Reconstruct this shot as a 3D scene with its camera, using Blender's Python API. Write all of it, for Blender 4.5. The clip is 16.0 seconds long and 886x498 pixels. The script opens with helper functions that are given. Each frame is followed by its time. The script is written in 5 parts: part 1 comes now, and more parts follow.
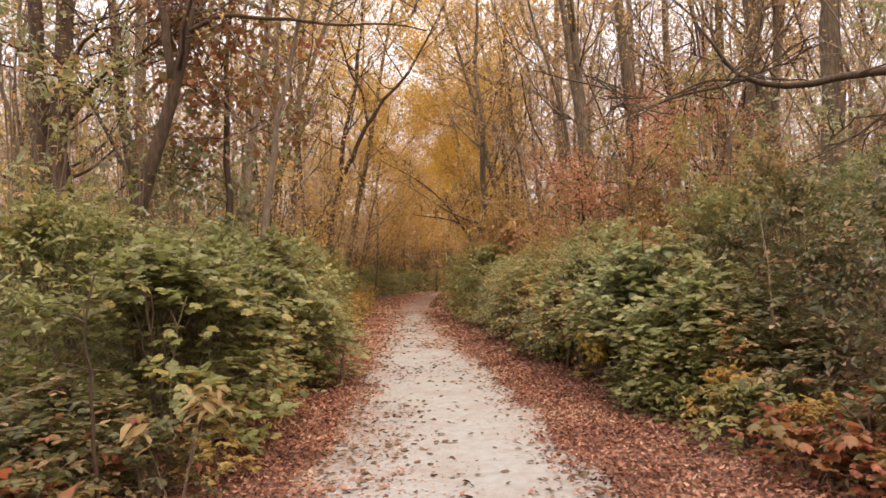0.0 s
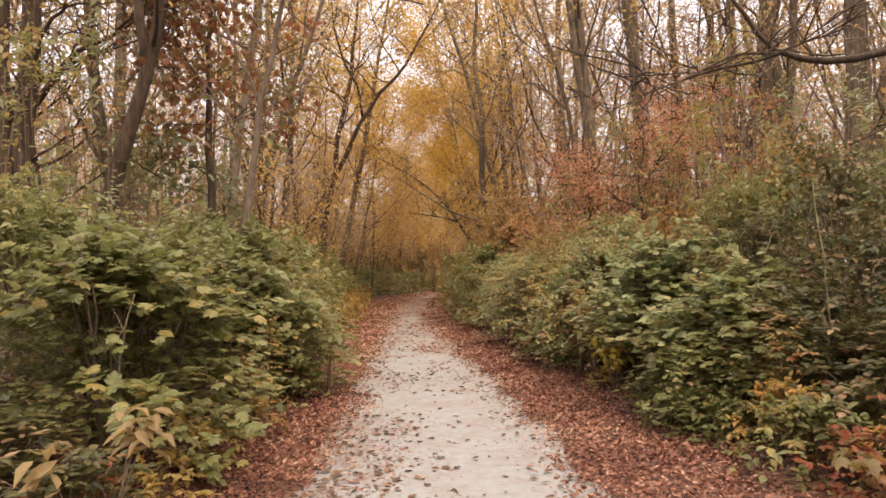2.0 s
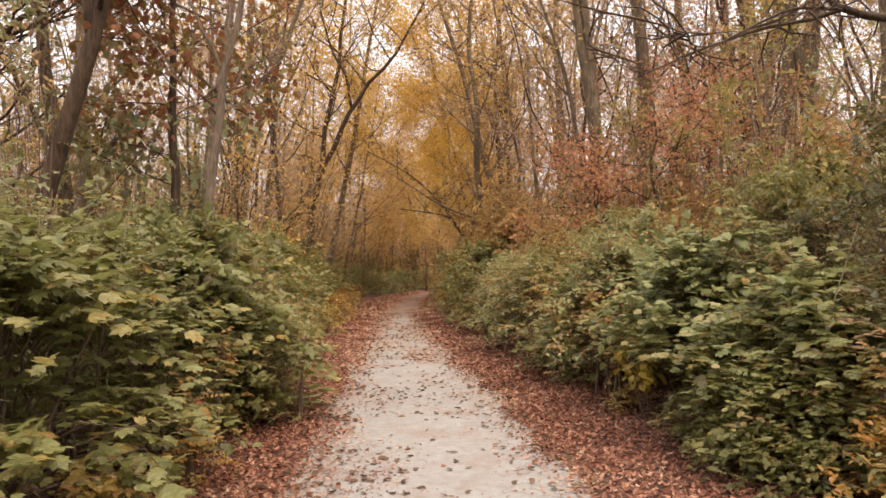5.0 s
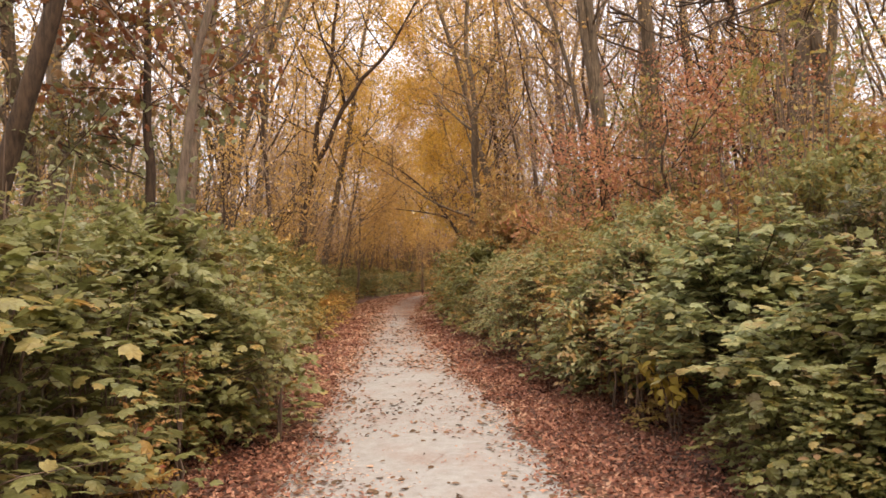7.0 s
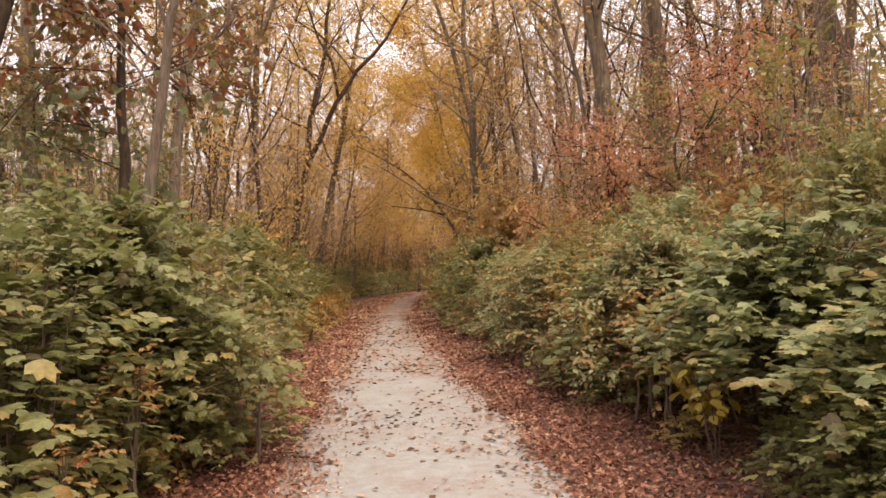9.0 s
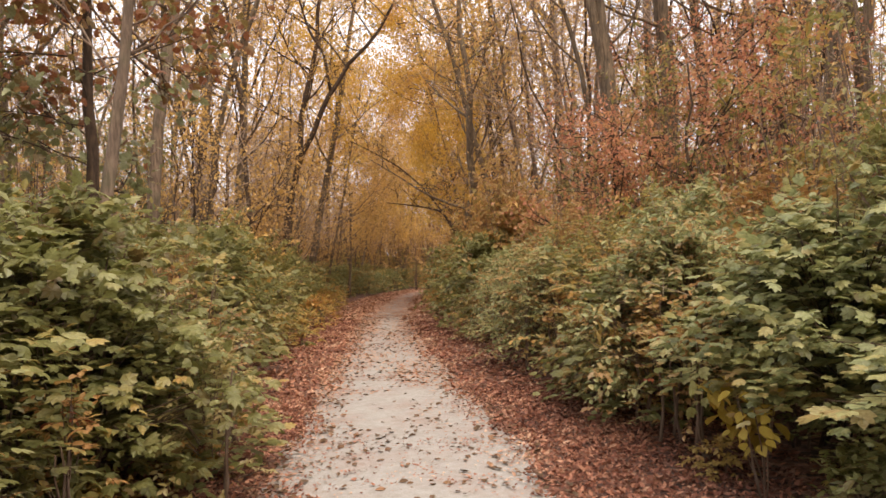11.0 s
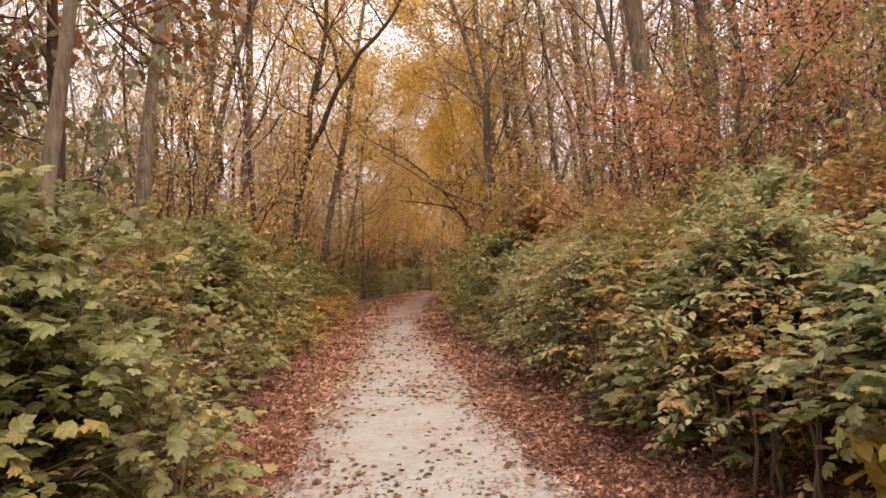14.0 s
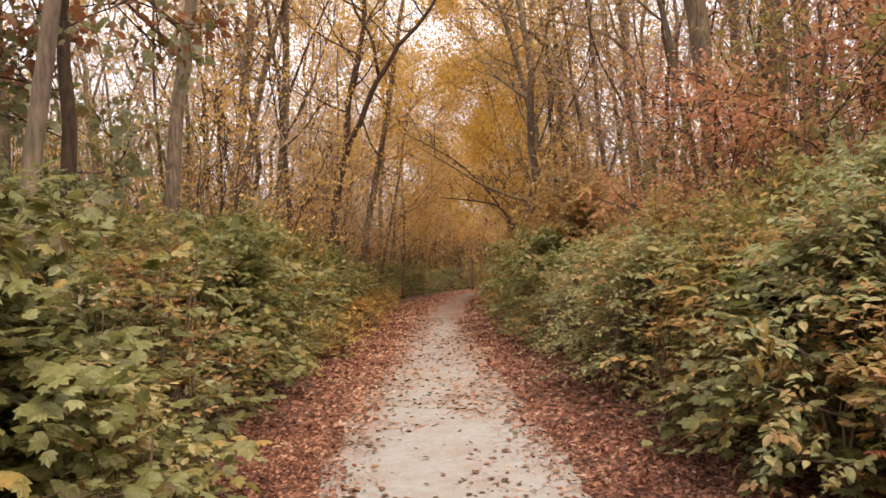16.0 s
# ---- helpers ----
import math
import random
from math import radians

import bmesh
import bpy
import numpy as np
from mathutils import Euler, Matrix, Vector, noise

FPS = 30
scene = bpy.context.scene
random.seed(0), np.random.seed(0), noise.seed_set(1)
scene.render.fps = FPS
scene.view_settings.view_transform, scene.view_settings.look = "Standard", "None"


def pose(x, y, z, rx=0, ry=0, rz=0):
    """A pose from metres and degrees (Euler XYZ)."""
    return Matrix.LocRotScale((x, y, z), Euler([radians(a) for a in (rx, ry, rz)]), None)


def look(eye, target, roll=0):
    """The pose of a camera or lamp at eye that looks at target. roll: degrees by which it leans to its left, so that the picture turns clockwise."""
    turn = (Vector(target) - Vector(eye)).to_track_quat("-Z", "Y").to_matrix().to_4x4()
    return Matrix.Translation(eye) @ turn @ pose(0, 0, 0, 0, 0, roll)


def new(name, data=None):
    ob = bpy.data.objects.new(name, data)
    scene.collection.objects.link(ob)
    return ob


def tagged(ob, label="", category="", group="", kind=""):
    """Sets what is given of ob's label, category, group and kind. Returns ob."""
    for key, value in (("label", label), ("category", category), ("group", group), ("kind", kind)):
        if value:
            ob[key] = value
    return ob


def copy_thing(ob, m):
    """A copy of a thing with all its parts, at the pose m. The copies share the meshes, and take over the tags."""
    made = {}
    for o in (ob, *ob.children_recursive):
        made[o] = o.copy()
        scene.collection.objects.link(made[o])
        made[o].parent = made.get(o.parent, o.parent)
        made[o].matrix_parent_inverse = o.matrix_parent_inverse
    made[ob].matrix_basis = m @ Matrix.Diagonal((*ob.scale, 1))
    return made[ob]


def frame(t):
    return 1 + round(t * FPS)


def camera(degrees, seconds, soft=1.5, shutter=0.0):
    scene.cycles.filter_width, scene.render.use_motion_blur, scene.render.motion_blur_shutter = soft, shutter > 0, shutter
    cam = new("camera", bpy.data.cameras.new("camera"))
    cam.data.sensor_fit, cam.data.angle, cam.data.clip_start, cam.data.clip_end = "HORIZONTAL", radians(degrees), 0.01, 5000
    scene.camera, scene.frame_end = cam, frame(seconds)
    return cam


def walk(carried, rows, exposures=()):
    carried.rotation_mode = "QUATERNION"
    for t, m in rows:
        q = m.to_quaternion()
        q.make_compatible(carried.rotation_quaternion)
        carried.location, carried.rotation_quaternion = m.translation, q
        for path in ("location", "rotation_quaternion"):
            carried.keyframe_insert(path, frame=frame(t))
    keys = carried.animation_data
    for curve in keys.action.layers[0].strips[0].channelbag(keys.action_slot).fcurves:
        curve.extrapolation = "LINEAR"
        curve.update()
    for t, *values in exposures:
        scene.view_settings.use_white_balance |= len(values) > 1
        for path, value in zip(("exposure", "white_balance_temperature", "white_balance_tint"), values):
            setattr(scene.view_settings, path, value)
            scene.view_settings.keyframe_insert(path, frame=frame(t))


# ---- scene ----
cam = camera(65.0, 16.0, soft=1.6)
PATH = [
    (0, (0.3, 0.0, 1.642), (0.24, 1.998, 1.722), -2.2),
    (0.5, (0.2785, 0.2847, 1.6245), (0.2202, 2.2828, 1.7045), -2.15),
    (1, (0.2622, 0.5582, 1.61), (0.2055, 2.556, 1.6907), -2.15),
    (1.5, (0.249, 0.82, 1.6033), (0.1945, 2.8175, 1.6845), -2.12),
    (2, (0.2367, 1.082, 1.5958), (0.1855, 3.0797, 1.678), -2.1),
    (2.5, (0.2265, 1.3415, 1.5908), (0.1787, 3.3395, 1.674), -2.1),
    (3, (0.217, 1.595, 1.5958), (0.1728, 3.593, 1.679), -2.1),
    (3.5, (0.2075, 1.855, 1.605), (0.1668, 3.853, 1.687), -2.1),
    (4, (0.2, 2.125, 1.612), (0.163, 4.123, 1.692), -2.1),
    (4.2, (0.187, 2.226, 1.624), (0.154, 4.224, 1.7), -2.0),
    (6.3, (0.191, 3.252, 1.631), (0.167, 5.25, 1.71), -2.3),
    (6.5, (0.179, 3.35, 1.626), (0.156, 5.348, 1.706), -2.3),
    (7, (0.148, 3.5805, 1.6125), (0.1288, 5.5793, 1.6935), -2.32),
    (7.5, (0.1197, 3.8035, 1.6095), (0.1038, 5.8025, 1.6895), -2.4),
    (8, (0.1003, 4.0243, 1.605), (0.0868, 6.023, 1.6835), -2.45),
    (8.5, (0.0912, 4.2473, 1.5958), (0.08, 6.2458, 1.6738), -2.45),
    (9, (0.088, 4.464, 1.591), (0.08, 6.463, 1.669), -2.5),
    (9.2, (0.083, 4.534, 1.596), (0.076, 6.532, 1.673), -2.5),
    (11.3, (0.1, 5.453, 1.654), (0.101, 7.452, 1.722), -3.1),
    (11.5, (0.09, 5.546, 1.643), (0.093, 7.545, 1.714), -3.1),
    (12, (0.0855, 5.7852, 1.641), (0.09, 7.7843, 1.7118), -3.05),
    (12.5, (0.077, 6.026, 1.6378), (0.083, 8.025, 1.7083), -3.07),
    (13, (0.0613, 6.269, 1.633), (0.0635, 8.268, 1.7037), -3.1),
    (13.5, (0.0425, 6.505, 1.6337), (0.0288, 8.504, 1.7052), -3.12),
    (14, (0.0262, 6.733, 1.6373), (-0.015, 8.7315, 1.7103), -3.17),
    (14.5, (0.0135, 6.962, 1.636), (-0.061, 8.959, 1.711), -3.18),
    (15, (0.0047, 7.1913, 1.635), (-0.1045, 9.1862, 1.7118), -3.15),
    (15.5, (-0.0017, 7.4187, 1.6382), (-0.1407, 9.412, 1.7155), -3.17),
    (16, (-0.009, 7.647, 1.641), (-0.17, 9.639, 1.717), -3.2),
]
walk(cam, [(t, look(e, g, r)) for t, e, g, r in PATH], [(0.0, 1.13, 8550, 18), (16.0, 1.13, 8550, 18)])
SKY_STRENGTH = 0.145
GRAVEL_DARK, GRAVEL, GRAVEL_LIGHT = (0.205, 0.198, 0.187), (0.308, 0.300, 0.286), (0.40, 0.391, 0.378)

# ---- light: a bright overcast sky with a faint, wide sun behind the cloud ----
world = bpy.data.worlds.new("overcast_sky")
scene.world = world
world.use_nodes = True
wn, wl = world.node_tree.nodes, world.node_tree.links
wn.clear()
sky = wn.new("ShaderNodeTexSky")
sky.sky_type, sky.sun_disc = "NISHITA", False
sky.sun_elevation, sky.sun_rotation = radians(62), radians(142)
sky.air_density, sky.dust_density, sky.ozone_density = 1.0, 4.0, 1.0
cloud = wn.new("ShaderNodeMix")
cloud.data_type = "RGBA"
cloud.inputs["Factor"].default_value = 0.93
cloud.inputs["B"].default_value = (5.53, 6.5, 8.1, 1)
wl.new(sky.outputs["Color"], cloud.inputs["A"])
back = wn.new("ShaderNodeBackground")
back.inputs["Strength"].default_value = SKY_STRENGTH
# an overcast sky is brightest overhead and dims towards the horizon
toward = wn.new("ShaderNodeTexCoord")
height = wn.new("ShaderNodeSeparateXYZ")
dome = wn.new("ShaderNodeMapRange")
for k, v in (("From Min", 0.0), ("From Max", 1.0), ("To Min", 0.56), ("To Max", 1.26)):
    dome.inputs[k].default_value = v
wl.new(toward.outputs["Generated"], height.inputs["Vector"])
wl.new(height.outputs["Z"], dome.inputs["Value"])
graded = wn.new("ShaderNodeVectorMath")
graded.operation = "SCALE"
wl.new(cloud.outputs["Result"], graded.inputs[0])
wl.new(dome.outputs["Result"], graded.inputs["Scale"])
wl.new(graded.outputs["Vector"], back.inputs["Color"])
wl.new(back.outputs["Background"], wn.new("ShaderNodeOutputWorld").inputs["Surface"])
sun = new("sun", bpy.data.lights.new("sun", "SUN"))
sun.data.energy, sun.data.angle, sun.data.color = 1.5, radians(50), (1.0, 0.93, 0.80)
sun.matrix_world = look((0, 0, 50), (-16, 20, 0))

# ---- materials ----


def nodes_of(name):
    m = bpy.data.materials.new(name)
    m.use_nodes = True
    nt = m.node_tree
    return m, nt.nodes, nt.links, nt.nodes["Principled BSDF"]


def ramp_node(n, stops):
    r = n.new("ShaderNodeValToRGB")
    while len(r.color_ramp.elements) < len(stops):
        r.color_ramp.elements.new(0.5)
    for e, (p, c) in zip(r.color_ramp.elements, stops):
        e.position, e.color = p, (*c, 1)
    return r


def noise_node(n, l, scale, detail=4.0, rough=0.6, space="Object"):
    tc = n.new("ShaderNodeTexCoord")
    t = n.new("ShaderNodeTexNoise")
    t.inputs["Scale"].default_value, t.inputs["Detail"].default_value = scale, detail
    t.inputs["Roughness"].default_value = rough
    if space == "World":
        g = n.new("ShaderNodeNewGeometry")
        l.new(g.outputs["Position"], t.inputs["Vector"])
    else:
        l.new(tc.outputs[space], t.inputs["Vector"])
    return t


def mix_colour(n, l, a, b, fac, mode="MIX"):
    m = n.new("ShaderNodeMix")
    m.data_type, m.blend_type = "RGBA", mode
    for k, v in (("Factor", fac), ("A", a), ("B", b)):
        if hasattr(v, "links"):
            l.new(v, m.inputs[k])
        else:
            m.inputs[k].default_value = v if k == "Factor" else (*v, 1)
    return m.outputs["Result"]


def bump_node(n, l, height, strength, distance):
    b = n.new("ShaderNodeBump")
    b.inputs["Strength"].default_value, b.inputs["Distance"].default_value = strength, distance
    l.new(height, b.inputs["Height"])
    return b.outputs["Normal"]


def leaf_material(name, colours, patch=0.9, through_light=0.48, rough=0.42, gloss=0.5):
    """Leaves that differ one by one, with patches of other tones over the plant."""
    m, n, l, p = nodes_of(name)
    g = n.new("ShaderNodeNewGeometry")
    info = n.new("ShaderNodeObjectInfo")
    big = noise_node(n, l, patch, 3.0, 0.6, "World")
    # leaf by leaf, shifted by the patch and by the plant
    s1 = n.new("ShaderNodeMath"); s1.operation = "MULTIPLY_ADD"
    l.new(g.outputs["Random Per Island"], s1.inputs[0]); s1.inputs[1].default_value = 0.62
    s2 = n.new("ShaderNodeMath"); s2.operation = "MULTIPLY_ADD"
    l.new(big.outputs["Fac"], s2.inputs[0]); s2.inputs[1].default_value = 1.1; s2.inputs[2].default_value = -0.42
    l.new(s2.outputs[0], s1.inputs[2])
    s3 = n.new("ShaderNodeMath"); s3.operation = "MULTIPLY_ADD"
    l.new(info.outputs["Random"], s3.inputs[0]); s3.inputs[1].default_value = 0.16
    l.new(s1.outputs[0], s3.inputs[2])
    k = len(colours)
    r = ramp_node(n, [((i + 0.5) / k, (c[0] * 1.08, c[1] * 1.07, c[2] * 0.98)) for i, c in enumerate(colours)])
    l.new(s3.outputs[0], r.inputs["Fac"])
    fine = noise_node(n, l, 38.0, 3.0, 0.7)
    fr = ramp_node(n, [(0.3, (0.72, 0.66, 0.6)), (0.65, (1.1, 1.08, 1.05))])
    l.new(fine.outputs["Fac"], fr.inputs["Fac"])
    col = mix_colour(n, l, r.outputs["Color"], fr.outputs["Color"], 1.0, "MULTIPLY")
    l.new(col, p.inputs["Base Color"])
    p.inputs["Roughness"].default_value = rough
    p.inputs["Specular IOR Level"].default_value = gloss
    tr = n.new("ShaderNodeBsdfTranslucent")
    l.new(col, tr.inputs["Color"])
    mx = n.new("ShaderNodeMixShader")
    mx.inputs["Fac"].default_value = through_light
    l.new(p.outputs["BSDF"], mx.inputs[1]); l.new(tr.outputs["BSDF"], mx.inputs[2])
    l.new(mx.outputs["Shader"], n["Material Output"].inputs["Surface"])
    return m


def bark_material(name, dark, light, moss=0.0):
    m, n, l, p = nodes_of(name)
    tc = n.new("ShaderNodeTexCoord")
    mp = n.new("ShaderNodeMapping")
    mp.inputs["Scale"].default_value = (1, 1, 0.16)
    l.new(tc.outputs["Object"], mp.inputs["Vector"])
    furrow = n.new("ShaderNodeTexNoise")
    furrow.inputs["Scale"].default_value, furrow.inputs["Detail"].default_value = 22.0, 5.0
    furrow.inputs["Roughness"].default_value = 0.65
    l.new(mp.outputs["Vector"], furrow.inputs["Vector"])
    r = ramp_node(n, [(0.32, dark), (0.5, [(a + b) / 2 for a, b in zip(dark, light)]), (0.68, light)])
    l.new(furrow.outputs["Fac"], r.inputs["Fac"])
    patch = noise_node(n, l, 1.3, 4.0)
    pr = ramp_node(n, [(0.35, (0.75, 0.72, 0.7)), (0.65, (1.15, 1.12, 1.05))])
    l.new(patch.outputs["Fac"], pr.inputs["Fac"])
    col = mix_colour(n, l, r.outputs["Color"], pr.outputs["Color"], 1.0, "MULTIPLY")
    if moss:
        mr = ramp_node(n, [(0.5, (0, 0, 0)), (0.7, (moss, moss, moss))])
        ms = noise_node(n, l, 3.1, 5.0)
        l.new(ms.outputs["Fac"], mr.inputs["Fac"])
        col = mix_colour(n, l, col, (0.09, 0.10, 0.05), mr.outputs["Color"])
    l.new(col, p.inputs["Base Color"])
    p.inputs["Roughness"].default_value = 0.9
    l.new(bump_node(n, l, furrow.outputs["Fac"], 0.9, 0.03), p.inputs["Normal"])
    return m


def gravel_material():
    """Pale crushed-stone fines, trodden, with reddish leaf dust in drifts."""
    m, n, l, p = nodes_of("pale_gravel")
    grain = noise_node(n, l, 160.0, 3.0, 0.7)
    coarse = noise_node(n, l, 9.0, 6.0, 0.7)
    drift = noise_node(n, l, 1.6, 5.0, 0.65)
    gr = ramp_node(n, [(0.25, GRAVEL_DARK), (0.5, GRAVEL), (0.75, GRAVEL_LIGHT)])
    l.new(grain.outputs["Fac"], gr.inputs["Fac"])
    cr = ramp_node(n, [(0.35, (0.82, 0.78, 0.75)), (0.6, (1.0, 1.0, 1.0))])
    l.new(coarse.outputs["Fac"], cr.inputs["Fac"])
    col = mix_colour(n, l, gr.outputs["Color"], cr.outputs["Color"], 1.0, "MULTIPLY")
    dr = ramp_node(n, [(0.47, (0, 0, 0)), (0.72, (0.7, 0.7, 0.7))])
    l.new(drift.outputs["Fac"], dr.inputs["Fac"])
    fl = ramp_node(n, [(0.42, (0.25, 0.25, 0.25)), (0.56, (1, 1, 1))])
    flake = noise_node(n, l, 45.0, 4.0, 0.8)
    l.new(flake.outputs["Fac"], fl.inputs["Fac"])
    f = mix_colour(n, l, dr.outputs["Color"], fl.outputs["Color"], 1.0, "MULTIPLY")
    col = mix_colour(n, l, col, (0.24, 0.135, 0.10), f)
    l.new(col, p.inputs["Base Color"])
    p.inputs["Roughness"].default_value = 0.92
    l.new(bump_node(n, l, coarse.outputs["Fac"], 0.5, 0.02), p.inputs["Normal"])
    return m


def litter_ground_material():
    m, n, l, p = nodes_of("leaf_mould")
    v = n.new("ShaderNodeTexVoronoi")
    v.inputs["Scale"].default_value = 14.0
    g = n.new("ShaderNodeNewGeometry")
    l.new(g.outputs["Position"], v.inputs["Vector"])
    r = ramp_node(n, [(0.0, (0.05, 0.024, 0.017)), (0.35, (0.12, 0.052, 0.034)), (0.7, (0.20, 0.09, 0.06)), (1.0, (0.26, 0.145, 0.10))])
    sep = n.new("ShaderNodeSeparateColor")
    l.new(v.outputs["Color"], sep.inputs["Color"])
    l.new(sep.outputs["Red"], r.inputs["Fac"])
    patch = noise_node(n, l, 0.8, 5.0, 0.65, "World")
    pr = ramp_node(n, [(0.35, (0.6, 0.58, 0.58)), (0.65, (1.1, 1.05, 1.0))])
    l.new(patch.outputs["Fac"], pr.inputs["Fac"])
    l.new(mix_colour(n, l, r.outputs["Color"], pr.outputs["Color"], 1.0, "MULTIPLY"), p.inputs["Base Color"])
    p.inputs["Roughness"].default_value = 0.9
    l.new(bump_node(n, l, v.outputs["Distance"], 0.8, 0.04), p.inputs["Normal"])
    return m


GREEN = leaf_material("green_leaf", [(0.13, 0.09, 0.038), (0.15, 0.155, 0.058), (0.20, 0.215, 0.085), (0.25, 0.265, 0.12), (0.31, 0.32, 0.16), (0.41, 0.32, 0.125)], rough=0.42, gloss=0.45)
OLIVE = leaf_material("olive_leaf", [(0.12, 0.11, 0.042), (0.19, 0.19, 0.075), (0.265, 0.25, 0.10), (0.355, 0.295, 0.11), (0.43, 0.265, 0.095)])
PALE_GREEN = leaf_material("pale_green_leaf", [(0.12, 0.13, 0.06), (0.20, 0.235, 0.115), (0.295, 0.335, 0.178), (0.41, 0.40, 0.205), (0.42, 0.29, 0.145)], rough=0.42, gloss=0.45)
RUST = leaf_material("rust_leaf", [(0.25, 0.135, 0.065), (0.37, 0.21, 0.095), (0.46, 0.265, 0.12), (0.45, 0.31, 0.13), (0.33, 0.26, 0.10)])
RED = leaf_material("red_leaf", [(0.39, 0.145, 0.098), (0.50, 0.21, 0.138), (0.56, 0.275, 0.165), (0.53, 0.32, 0.165)])
YELLOW = leaf_material("yellow_leaf", [(0.49, 0.30, 0.062), (0.61, 0.385, 0.08), (0.69, 0.455, 0.10), (0.67, 0.47, 0.14)])
GOLD = leaf_material("gold_leaf", [(0.41, 0.255, 0.098), (0.565, 0.355, 0.13), (0.68, 0.44, 0.165), (0.66, 0.46, 0.22)])
STRAW = leaf_material("straw_leaf", [(0.34, 0.24, 0.085), (0.46, 0.33, 0.12), (0.56, 0.42, 0.17)])
DARK_RED = leaf_material("dark_red_leaf", [(0.15, 0.13, 0.055), (0.22, 0.155, 0.065), (0.25, 0.098, 0.052), (0.34, 0.135, 0.072), (0.23, 0.17, 0.07)])
DEEP_RED = leaf_material("deep_red_leaf", [(0.18, 0.05, 0.035), (0.32, 0.08, 0.05), (0.42, 0.135, 0.07), (0.24, 0.16, 0.065), (0.17, 0.15, 0.06)])
# shade put into the leaf colour, for dim recesses in and under the hedges
SHADED_GREEN = leaf_material("shaded_green_leaf", [(0.05, 0.05, 0.022), (0.085, 0.088, 0.036), (0.13, 0.13, 0.056), (0.20, 0.165, 0.07), (0.30, 0.18, 0.10)])
AMBER = leaf_material("amber_leaf", [(0.24, 0.21, 0.07), (0.36, 0.26, 0.08), (0.48, 0.29, 0.085), (0.50, 0.23, 0.08)])
GREY_GREEN = leaf_material("grey_green_leaf", [(0.16, 0.16, 0.075), (0.23, 0.25, 0.13), (0.32, 0.35, 0.21), (0.28, 0.19, 0.10)], rough=0.34, gloss=0.7)
CREAM = leaf_material("cream_leaf", [(0.32, 0.27, 0.12), (0.44, 0.38, 0.20), (0.55, 0.48, 0.29)])
PINK_DRY = leaf_material("dry_pinkish_leaf", [(0.30, 0.18, 0.11), (0.42, 0.28, 0.18), (0.5, 0.36, 0.25)])
DEAD = leaf_material("dead_leaf", [(0.065, 0.028, 0.024), (0.19, 0.08, 0.064), (0.32, 0.145, 0.112), (0.43, 0.228, 0.175), (0.60, 0.43, 0.35)], 0.7, 0.12, 0.8, 0.15)
DARK_DEAD = leaf_material("dark_dead_leaf", [(0.07, 0.048, 0.036), (0.115, 0.077, 0.056), (0.165, 0.10, 0.072), (0.26, 0.15, 0.10)], 0.7, 0.1, 0.8, 0.15)
BARK_DARK = bark_material("dark_bark", (0.034, 0.02, 0.012), (0.115, 0.07, 0.044))
BARK_BROWN = bark_material("brown_bark", (0.062, 0.044, 0.029), (0.235, 0.172, 0.115))
BARK_PALE = bark_material("pale_bark", (0.09, 0.06, 0.045), (0.29, 0.21, 0.16), 0.4)
TWIG_PALE = bark_material("pinkish_twig_bark", (0.26, 0.18, 0.135), (0.52, 0.385, 0.30))
TWIG = bark_material("twig_bark", (0.10, 0.066, 0.05), (0.25, 0.17, 0.125))
STALK = bark_material("dry_stalk", (0.22, 0.17, 0.11), (0.42, 0.35, 0.25))
TAN = leaf_material("tan_leaf", [(0.35, 0.22, 0.12), (0.46, 0.295, 0.165), (0.55, 0.355, 0.18), (0.48, 0.35, 0.21)])
# leaf dust of the lane; also the far litter, brightened as if lit
DUST_AND_LIT_LEAF = leaf_material("leaf_dust_and_lit_litter", [(0.26, 0.12, 0.085), (0.38, 0.20, 0.15), (0.48, 0.29, 0.225), (0.57, 0.41, 0.335)], 0.7, 0.12, 0.85, 0.1)
GRAVEL_MAT = gravel_material()
MOULD = litter_ground_material()

# ---- geometry helpers ----


def unit(v):
    return v / np.maximum(np.linalg.norm(v, axis=-1, keepdims=True), 1e-9)


class Geo:
    """Triangles gathered for one mesh."""

    def __init__(self):
        self.v, self.f, self.n = [], [], 0

    def add(self, v, f):
        self.v.append(np.asarray(v, float)); self.f.append(np.asarray(f, int) + self.n)
        self.n += len(v)

    def mesh(self, name, mat, smooth=True):
        v, f = np.concatenate(self.v), np.concatenate(self.f)
        me = bpy.data.meshes.new(name)
        me.vertices.add(len(v)); me.vertices.foreach_set("co", v.astype(np.float32).ravel())
        me.loops.add(f.size); me.loops.foreach_set("vertex_index", f.astype(np.int32).ravel())
        me.polygons.add(len(f)); me.polygons.foreach_set("loop_start", np.arange(0, f.size, 3, dtype=np.int32))
        me.polygons.foreach_set("use_smooth", np.full(len(f), smooth))
        me.update(calc_edges=True)
        me.materials.append(mat)
        return me


def part(name, geo, mat, parent, label="", kind="", smooth=True):
    ob = new(name, geo.mesh(name, mat, smooth) if isinstance(geo, Geo) else geo)
    ob.parent = parent
    return tagged(ob, label, kind=kind)


